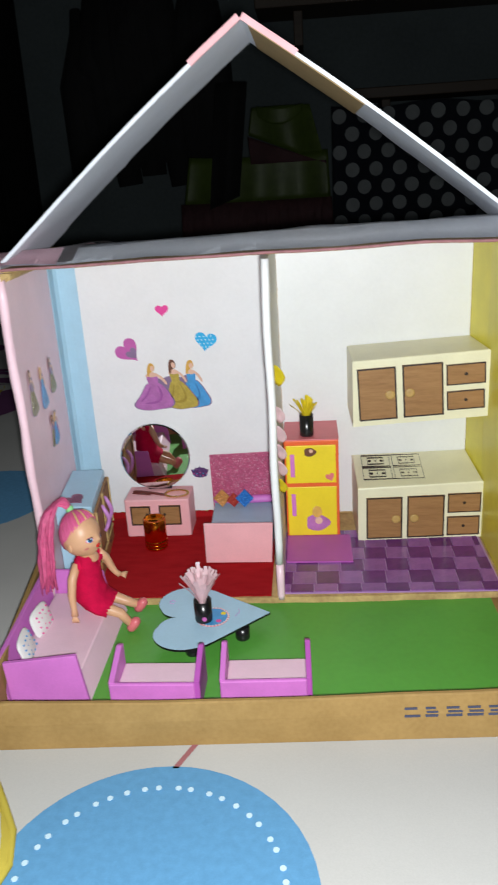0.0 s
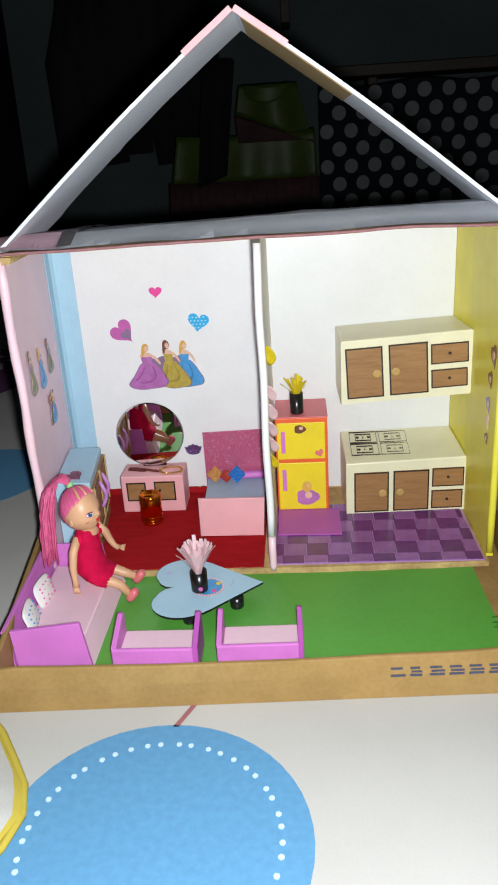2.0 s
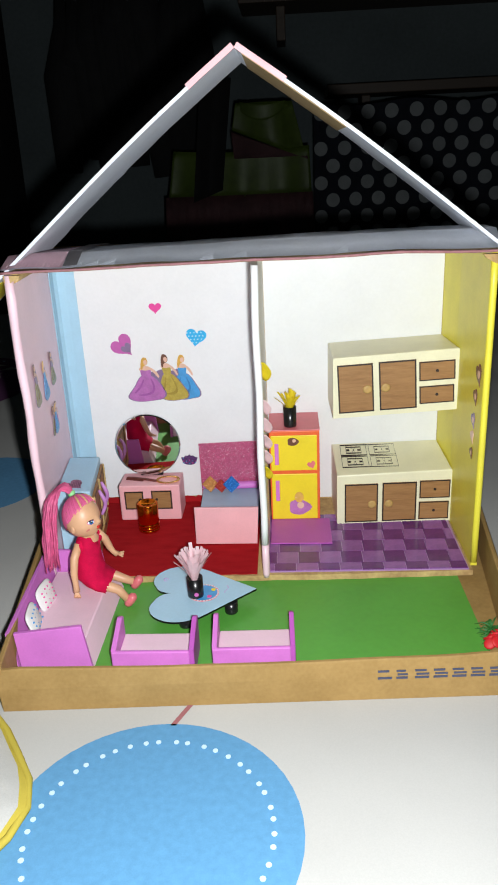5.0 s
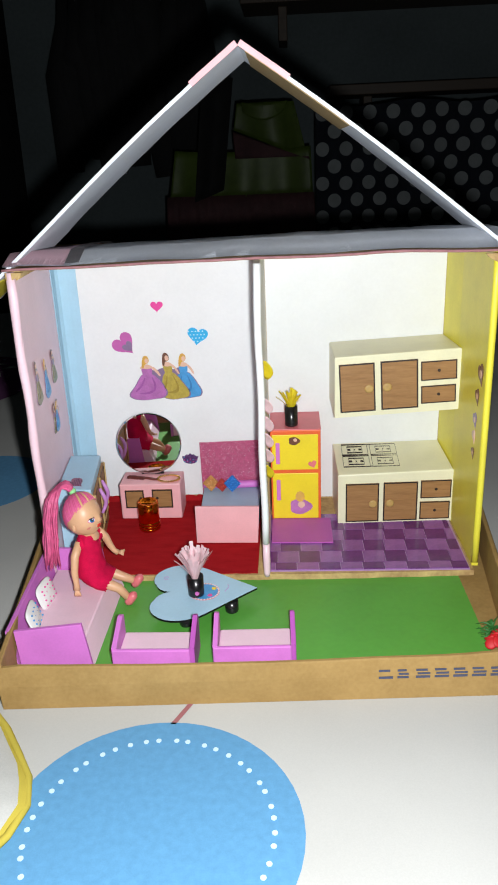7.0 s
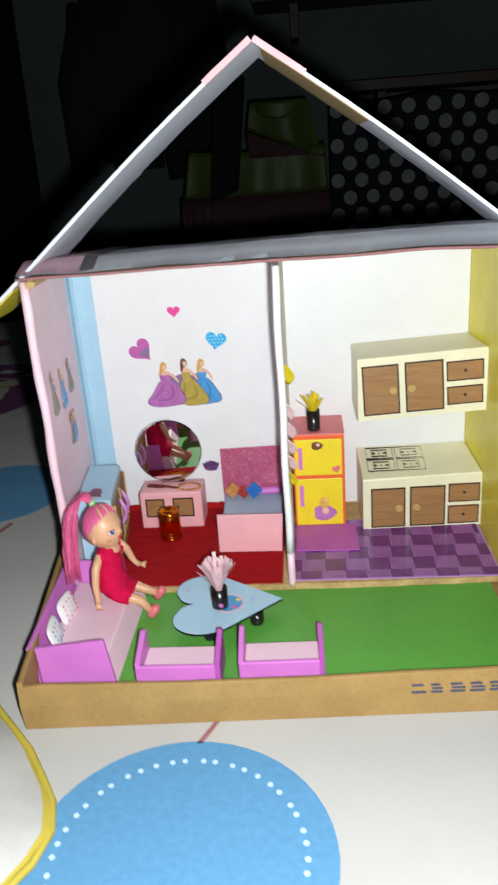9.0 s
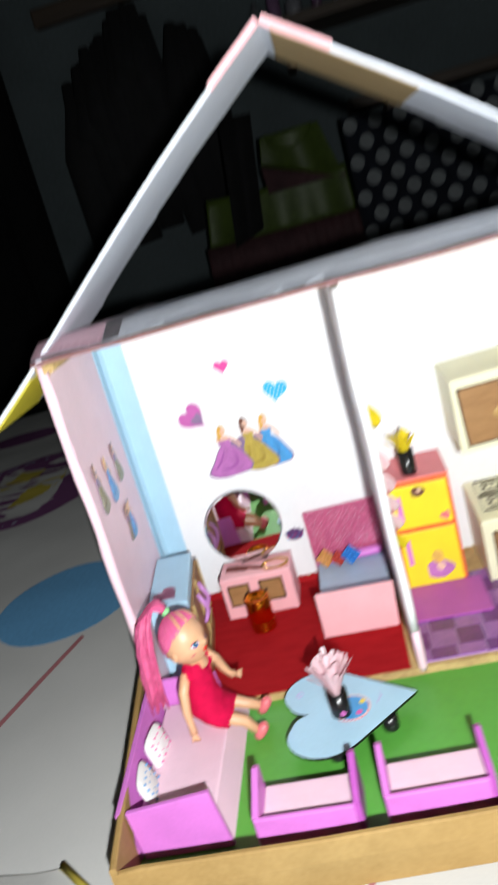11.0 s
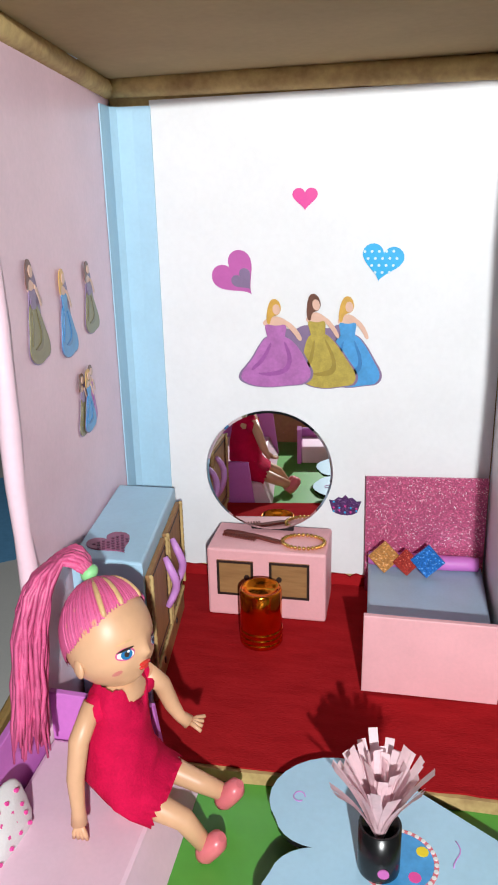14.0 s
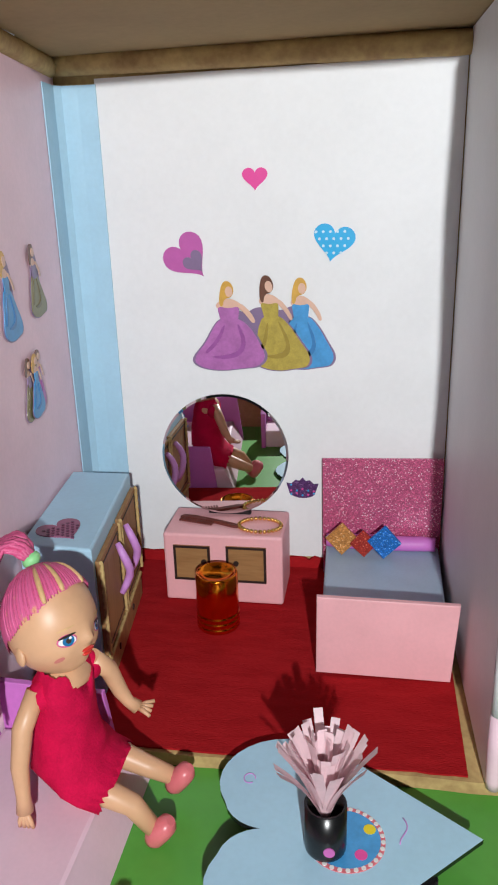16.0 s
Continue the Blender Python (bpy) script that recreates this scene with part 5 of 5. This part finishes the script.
def heart_table():
    t = thing("heart_table", (-0.037, -0.0245, -0.0047), "pale blue heart-shaped card table on black legs", "table")
    m = Matrix.Translation((-0.0390, -0.0250, 0.0)) @ pose(0, 0, 0, 0, 0, 4)
    n = 64
    pts = []
    for i in range(n):
        a = -2 * math.pi * i / n
        hx = 16 * math.sin(a) ** 3
        hy = 13 * math.cos(a) - 5 * math.cos(2 * a) - 2 * math.cos(3 * a) - math.cos(4 * a)
        hy += 1.6 * max(0.0, 1 - abs(hx) / 4) if hy > 0 else 0.0
        if hy < -3.93:
            hx = math.copysign(12 * (hy + 17) / 13.07, hx) if abs(hx) > 1e-6 else 0.0
        pts.append((-hy * 0.00236 - 0.0065, hx * 0.00207))
    bm = B()
    prism(bm, pts[::1], 0.0032, 0.0046, m)
    for f in bm.faces:
        if abs(f.normal.z) < 0.5 or f.calc_center_median().z < 0.0035:
            f.material_index = 1
    part("tabletop", bm, (BLUE, BLACK), t, "pale blue card top with dark edge")
    for x, y in ((-0.0490, -0.0490), (-0.0215, -0.0345), (-0.0525, -0.006), (-0.0275, -0.012)):
        bm = B()
        lathe(bm, [(0.0040, -0.0047), (0.0043, -0.004), (0.0043, 0.0031)], 20, Matrix.Translation((x, y, 0)))
        part("leg", bm, BLACK, t)
    bm = B()
    prism(bm, disc(0.0100, 36), 0.0046, 0.0048, Matrix.Translation((-0.0395, -0.0270, 0)))
    d = part("round_sticker", bm, CORAL, t, "round sticker with a beaded white and red rim")
    bm = B()
    prism(bm, disc(0.0088, 36), 0.0048, 0.0049, Matrix.Translation((-0.0395, -0.0270, 0)))
    part("field", bm, GOWNB, d)
    for k in range(30):
        bm = B()
        a = 2 * math.pi * k / 30
        prism(bm, disc(0.0006, 8, -0.0395 + 0.0094 * math.cos(a), -0.0270 + 0.0094 * math.sin(a)), 0.0048, 0.0050)
        part("bead", bm, COTTON, d)
    for x, y, m_ in ((-0.0335, -0.0235, YELLOWB), (-0.0475, -0.0285, HAIRY), (-0.0355, -0.0315, HOTPINK), (-0.0425, -0.0205, YELLOWB)):
        bm = B()
        prism(bm, disc(0.0016, 10, x, y), 0.0049, 0.0050)
        part("motif", bm, m_, d)
    # faint pen curls on the card
    bm = B()
    tube(bm, [(-0.0250 + 0.0010 * math.sin(k * 0.7), -0.0185 - 0.0012 * k, 0.0047) for k in range(8)], 0.00018, 5)
    part("pen_curl", bm, LILAC, t)
    bm = B()
    tube(bm, [(-0.0665 + 0.0016 * math.cos(k * 0.6), -0.010 + 0.0018 * math.sin(k * 0.6), 0.0047) for k in range(10)], 0.00018, 5)
    part("pen_curl", bm, LILAC, t)


heart_table()
strip_bunch("pink_flower_pot", -0.0443, -0.0300, 0.0050, 0.0052, 0.0135, 64, 0.0230, 0.76, PETALP, "black pot with pink paper strip flowers on the heart table", 9, 0.0023)


def red_flower():
    f = thing("red_flower", (0.134, -0.076, -0.0047), "red cloth flower with green tinsel in the corner of the tray", "flower")
    rnd = random.Random(3)
    bm = B()
    for k in range(70):
        a, l_ = rnd.uniform(0, 6.283), rnd.uniform(0.004, 0.010)
        h_ = rnd.uniform(0.0, 0.014)
        p = Vector((0.1315, -0.074, -0.004 + h_))
        tube(bm, [p, p + Vector((math.cos(a) * l_ * 0.5, math.sin(a) * l_ * 0.5, 0.002)), p + Vector((math.cos(a) * l_, math.sin(a) * l_ * 0.8, rnd.uniform(-0.001, 0.004)))], [0.0005, 0.0005, 0.0002], 5)
    part("leaves", bm, LEAF, f)
    for k in range(14):
        a = k * 2.4
        r = 0.0015 + 0.0004 * k
        bm = B()
        ball(bm, (0.1345 + r * math.cos(a), -0.079 + r * math.sin(a), 0.0075 - 0.0003 * k), (0.0040, 0.0034, 0.0012), pose(0, 0, 0, 40 * math.sin(a), -40 * math.cos(a), math.degrees(a)), 10, 7)
        part("petal", bm, FLRED, f)


red_flower()
bm = B()
prism(bm, disc(0.0014, 14), 0.0, 0.0003, wall_frame(-0.0443 + 0.0012, -0.0300 - 0.00505, 0.0085, (1, 0, 0)))
solid("pot_sticker", bm, ORCHID, "small round pink sticker on the black pot", "sticker")


def doll():
    bm = B()
    mats = [SKIN, HAIRS, HAIR, DRESS, SHOE, LIME, EYEB, LIPS, COTTON, BLOND, BLUSH, INK]
    yaw, nod, lean = -0.30, 0.30, -0.14
    face = Vector((math.cos(yaw) * math.cos(nod), math.sin(yaw) * math.cos(nod), math.sin(nod)))
    s0 = Vector((-math.sin(yaw), math.cos(yaw), 0))
    u0 = face.cross(s0)
    lat = s0 * math.cos(lean) + u0 * math.sin(lean)
    upv = u0 * math.cos(lean) - s0 * math.sin(lean)
    sidev = -lat
    R = Matrix((face, lat, upv)).transposed().to_4x4()
    R3 = R.to_3x3()
    C = Vector((-0.1154, -0.0176, 0.0566))

    def narrow(z):
        return 1 - 0.24 * min(1.0, max(0.0, (-0.006 - z) / 0.008)) ** 1.5

    def relief(y, z):
        g = lambda y0, z0, sy, sz: math.exp(-((y - y0) / sy) ** 2 - ((z - z0) / sz) ** 2)
        return (0.0017 * g(0, -0.0052, 0.0014, 0.0014) + 0.0006 * g(0, -0.0030, 0.0012, 0.0022) + 0.0008 * g(0, -0.0084, 0.0022, 0.0011)
                + 0.0008 * g(0, -0.0118, 0.0026, 0.0016) - 0.0005 * g(0.0052, -0.0030, 0.0026, 0.0018) - 0.0005 * g(-0.0052, -0.0030, 0.0026, 0.0018)
                + 0.0005 * g(0.0062, -0.0075, 0.0030, 0.0026) + 0.0005 * g(-0.0062, -0.0075, 0.0030, 0.0026))

    def skin_x(y, z):
        ye = y / narrow(z)
        return 0.0118 * math.sqrt(max(0.02, 1 - (ye / 0.0115) ** 2 - (z / 0.0141) ** 2)) + relief(y, z)

    head = ball(bm, C, (0.0118, 0.0115, 0.0141), R, 72, 52)
    for v in head:
        q = R3.transposed() @ (v.co - C)
        q.y *= narrow(q.z)
        if q.x > 0.002:
            q.x += relief(q.y, q.z) * min(1.0, (q.x - 0.002) / 0.003)
        v.co = C + R3 @ q

    def paint(cy, cz, ry, rz, lift, mi, tilt=0.0, shape=None):
        """A thin painted patch that follows the face."""
        pts = shape or [(math.cos(k * 0.3491), math.sin(k * 0.3491)) for k in range(18)]
        ct, st = math.cos(tilt), math.sin(tilt)
        rings_ = []
        for s in (0.5, 1.0):
            rg = []
            for px_, pz_ in pts:
                a_, b_ = px_ * ry * s, pz_ * rz * s
                y, z = cy + a_ * ct - b_ * st, cz + a_ * st + b_ * ct
                rg.append(bm.verts.new(C + R3 @ Vector((skin_x(y, z) + lift, y, z))))
            rings_.append(rg)
        mid = bm.verts.new(C + R3 @ Vector((skin_x(cy, cz) + lift, cy, cz)))
        n_ = len(pts)
        for k in range(n_):
            for f in (bm.faces.new((mid, rings_[0][k], rings_[0][(k + 1) % n_])), bm.faces.new((rings_[0][k], rings_[1][k], rings_[1][(k + 1) % n_], rings_[0][(k + 1) % n_]))):
                f.smooth, f.material_index = True, mi

    # painted-on hair cap with a combed edge
    cap = ball(bm, C, (0.0125, 0.0122, 0.0148), R, 120, 70, 1)
    drop = []
    for v in cap:
        q = R3.transposed() @ (v.co - C)
        if -0.60 * q.x + 0.80 * q.z < 0.0004 + 0.00035 * math.sin(q.y * 4200) + 0.0004 * math.sin(q.y * 900):
            drop.append(v)
    bmesh.ops.delete(bm, geom=drop, context="VERTS")
    # combed strands and a few bare streaks, converging on the band
    tail = R3.transposed() @ (Vector((-0.1222, -0.0105, 0.0698)) - C)
    for k in range(44):
        az = -1.75 + 3.5 * k / 43
        y, x = 0.0125 * math.sin(az), 0.0125 * math.cos(az)
        z0 = (0.0008 + 0.60 * x) / 0.80
        a = Vector((x, y, z0))
        pts = []
        bare = k in (12, 18, 27)
        for t in range(8):
            f_ = t / 7 * (0.62 if bare else 0.97)
            q = a.lerp(tail, f_)
            e = math.sqrt((q.x / 0.0125) ** 2 + (q.y / 0.0122) ** 2 + (q.z / 0.0148) ** 2)
            pts.append(C + R3 @ (q / e))
        rr = 0.00075 if bare else 0.00026
        tube(bm, pts, [rr * 0.6, rr, rr, rr, rr, rr * 0.9, rr * 0.7, rr * 0.4], 6, 1.0, 9 if bare else 2 if k % 3 else 1)
    for sy in (-1, 1):
        ex, ez = 0.0054 * sy, -0.0036
        almond = [(math.cos(k * 0.3491), math.sin(k * 0.3491) * (1.0 if k < 9 else 0.75)) for k in range(18)]
        paint(ex, ez, 0.0023, 0.0016, 0.00010, 2, 0.12 * sy)
        paint(ex, ez - 0.0002, 0.0020, 0.0013, 0.00016, 8, 0.12 * sy, almond)
        paint(ex - 0.0002 * sy, ez - 0.0001, 0.00135, 0.00135, 0.00022, 6)
        paint(ex - 0.0002 * sy, ez - 0.0001, 0.00060, 0.00070, 0.00028, 11)
        paint(ex - 0.0006 * sy, ez + 0.0005, 0.00032, 0.00032, 0.00034, 8)
        paint(ex, ez + 0.0011, 0.0021, 0.00034, 0.00026, 11, -0.10 * sy)
        paint(ex * 1.02, ez + 0.0030, 0.0021, 0.00022, 0.00016, 9, -0.12 * sy)
        paint(0.0068 * sy, -0.0080, 0.0008, 0.0007, 0.00012, 10)
        ball(bm, C + R3 @ Vector((-0.0015, 0.0109 * sy, -0.0052)), (0.0019, 0.0009, 0.0025), R @ pose(0, 0, 0, 0, 0, 14 * sy), 14, 10, 0)
    for dz, w_ in ((-0.0079, 0.0021), (-0.0089, 0.0017)):
        ball(bm, C + R3 @ Vector((skin_x(0, dz) - 0.0001, 0, dz)), (0.0007, w_, 0.00062), R, 16, 10, 7)
    # pony tail
    band = Vector((-0.1222, -0.0105, 0.0698))
    ball(bm, band, (0.0026, 0.0026, 0.0020), pose(0, 0, 0, 0, -40, 0), 14, 8, 5)
    rnd = random.Random(2)
    for k in range(85):
        a = rnd.uniform(0, 6.283)
        rr = math.sqrt(rnd.random())
        ox, oy = math.cos(a) * rr, math.sin(a) * rr
        end = 0.022 + 0.010 * rnd.random()
        pts = [band + Vector((0.001 * ox, 0.001 * oy, 0)), Vector((-0.1255 + 0.0022 * ox, -0.0100 + 0.003 * oy, 0.0748 + 0.0014 * oy)), Vector((-0.1305 + 0.003 * ox, -0.0110 + 0.0042 * oy, 0.0745 + 0.0022 * ox)), Vector((-0.1335 + 0.004 * ox, -0.0175 + 0.0052 * oy, 0.0690)), Vector((-0.1355 + 0.0042 * ox, -0.0205 + 0.0058 * oy, 0.0560)), Vector((-0.1360 + 0.0042 * ox + 0.0012 * rnd.uniform(-1, 1), -0.0230 + 0.0062 * oy, 0.0420)), Vector((-0.1362 + 0.0046 * ox, -0.0255 + 0.0070 * oy + 0.001 * rnd.uniform(-1, 1), end))]
        # smooth the lock
        fine = []
        for i in range(len(pts) - 1):
            for s in (0.0, 0.5):
                fine.append(pts[i].lerp(pts[i + 1], s))
        fine.append(pts[-1])
        fine = [fine[0]] + [(fine[i - 1] + 2 * fine[i] + fine[i + 1]) / 4 for i in range(1, len(fine) - 1)] + [fine[-1]]
        w = rnd.uniform(0, 6.28)
        fine = [p + Vector((0.0004 * math.sin(i * 1.9 + w), 0.0005 * math.cos(i * 1.6 + w), 0)) for i, p in enumerate(fine)]
        tube(bm, fine, [0.0007] * (len(fine) - 1) + [0.0003], 5, 1.0, 2)
    # neck, limbs
    tube(bm, [(-0.1120, -0.0190, 0.0500), (-0.1125, -0.0195, 0.0440)], 0.0032, 12, 1, 0)
    tube(bm, [(-0.1080, -0.0125, 0.0425), (-0.1050, -0.0085, 0.0360), (-0.1025, -0.0080, 0.0290), (-0.1005, -0.0076, 0.0252), (-0.0982, -0.0072, 0.0232)], [0.0026, 0.0026, 0.0022, 0.0017, 0.0020], 12, 1, 0)
    for k in range(4):
        e = Vector((-0.0982, -0.0072, 0.0232))
        tube(bm, [e, e + Vector((0.0020, -0.0015 + 0.0011 * k, 0.0002)), e + Vector((0.0042, -0.0024 + 0.0017 * k, -0.0008 + 0.0004 * k))], [0.0008, 0.0007, 0.0005], 7, 1, 0)
    tube(bm, [(-0.1170, -0.0270, 0.0420), (-0.1195, -0.0320, 0.0340), (-0.1200, -0.0350, 0.0250), (-0.1192, -0.0368, 0.0175), (-0.1190, -0.0375, 0.0135)], [0.0026, 0.0027, 0.0023, 0.0018, 0.0022], 12, 1, 0)
    for k in range(4):
        e = Vector((-0.1190, -0.0375, 0.0140))
        tube(bm, [e, e + Vector((-0.0012 + 0.0010 * k, -0.0010, -0.0028)), e + Vector((-0.0015 + 0.0012 * k, -0.0008, -0.0046))], [0.0009, 0.0007, 0.0005], 7, 1, 0)
    for y0, y1, x1, z1 in ((-0.0122, -0.0120, -0.0875, 0.0040), (-0.0262, -0.0262, -0.0895, -0.0006)):
        tube(bm, [(-0.1120, y0, 0.0140), (-0.1030, y0, 0.0110), (-0.0950, (y0 + y1) / 2, 0.0075), (x1, y1, z1 + 0.0005)], [0.0040, 0.0036, 0.0030, 0.0024], 14, 1, 0)
        d = Vector((0.55, -0.05, 0.72)).normalized()
        sh = Vector((x1 + 0.0005, y1, z1 - 0.0010))
        tube(bm, [sh - d * 0.0028, sh - d * 0.0010, sh + d * 0.0022, sh + d * 0.0052, sh + d * 0.0070], [0.0024, 0.0033, 0.0034, 0.0031, 0.0014], 14, 0.9, 4)
    # dress: lathe-like rings along a bent axis, with a frayed hem
    axis = [((-0.1122, -0.0195, 0.0462), 0.0050, 0.0074), ((-0.1128, -0.0198, 0.0425), 0.0070, 0.0096), ((-0.1132, -0.0200, 0.0360), 0.0078, 0.0090), ((-0.1138, -0.0202, 0.0280), 0.0080, 0.0090), ((-0.1135, -0.0202, 0.0205), 0.0094, 0.0118), ((-0.1105, -0.0198, 0.0150), 0.0082, 0.0122), ((-0.1070, -0.0193, 0.0118), 0.0072, 0.0126), ((-0.1022, -0.0188, 0.0095), 0.0064, 0.0122)]
    rings = []
    seg = 44
    for i, (c, rx, ry) in enumerate(axis):
        c = Vector(c)
        t = (Vector(axis[min(i + 1, 7)][0]) - Vector(axis[max(i - 1, 0)][0])).normalized()
        u = Vector((0, 1, 0))
        w = t.cross(u).normalized()
        ring = []
        for k in range(seg):
            a = 2 * math.pi * k / seg
            wr = 1 + 0.12 * noise.noise((c.z * 150 + math.cos(a) * 2.5, math.sin(a) * 2.5, i * 0.7)) + 0.045 * math.sin(a * 5 + i * 1.7) * (1 if i > 1 else 0.3)
            p = c + (w * rx * math.cos(a) + u * ry * math.sin(a)) * wr
            if i == 7:
                p += t * 0.0008 * (1 if k % 2 else -1) * rnd.uniform(0.3, 1.3)
            if i == 0:
                front = (p - c).dot(face)
                side = abs((p - c).dot(sidev))
                p += Vector((0, 0, (-0.0085 * max(0.0, 1 - side / 0.0046) if front > 0 else 0.0) + 0.0003 * (1 if k % 2 else -1) * rnd.random()))
            ring.append(bm.verts.new(p))
        rings.append(ring)
    for a, b in zip(rings, rings[1:]):
        for k in range(seg):
            f = bm.faces.new((a[k], a[(k + 1) % seg], b[(k + 1) % seg], b[k]))
            f.smooth, f.material_index = True, 3
    ball(bm, (-0.1124, -0.0196, 0.0408), (0.0066, 0.0092, 0.0056), None, 24, 16, 0)
    bm.faces.new(rings[-1][::-1]).material_index = 3
    for sh in ((-0.1088, -0.0122, 0.0398), (-0.1160, -0.0262, 0.0402)):
        ball(bm, sh, (0.0036, 0.0038, 0.0042), None, 16, 12, 3)
    solid("doll", bm, mats, "small vinyl doll with pink pony tail and crimson dress", "doll")


doll()

# ---- kitchen floor tiles ----
def kitchen_tiles():
    base = solid("kitchen_floor", box(B(), 0.0015, 0.1374, 0.0055, 0.0900, -0.0005, 0.0003), GROUT, "glossy purple checked kitchen floor", "floor", kind="structure")
    cw, ch = 0.0150, 0.0158
    me = []
    for k, m_ in enumerate((PURPLE, PURPLEL)):
        bm = B()
        box(bm, -cw / 2 + 0.00022, cw / 2 - 0.00022, -ch / 2 + 0.00022, ch / 2 - 0.00022, 0.0, 0.0006)
        o = finish("tile", bm, m_)
        me.append(o.data)
        bpy.data.objects.remove(o)
    for r in range(6):
        off = (0.004 + 0.0016 * r) % cw
        for c in range(-1, 10):
            x0, x1 = 0.0018 + c * cw + off, 0.0018 + (c + 1) * cw + off
            x0, x1 = max(x0, 0.0018), min(x1, 0.1368 - 0.0003 * r)
            y0, y1 = max(0.0060, -0.0004 + ch * r), min(0.0895, -0.0004 + ch * (r + 1))
            if x1 - x0 < 0.002 or y1 - y0 < 0.002:
                continue
            o = new("tile", me[(r + c) % 2])
            o.matrix_world = Matrix.Translation(((x0 + x1) / 2, (y0 + y1) / 2, 0.0003)) @ Matrix.Diagonal(((x1 - x0) / cw, (y1 - y0) / ch, 1, 1))
            o.parent = base


kitchen_tiles()
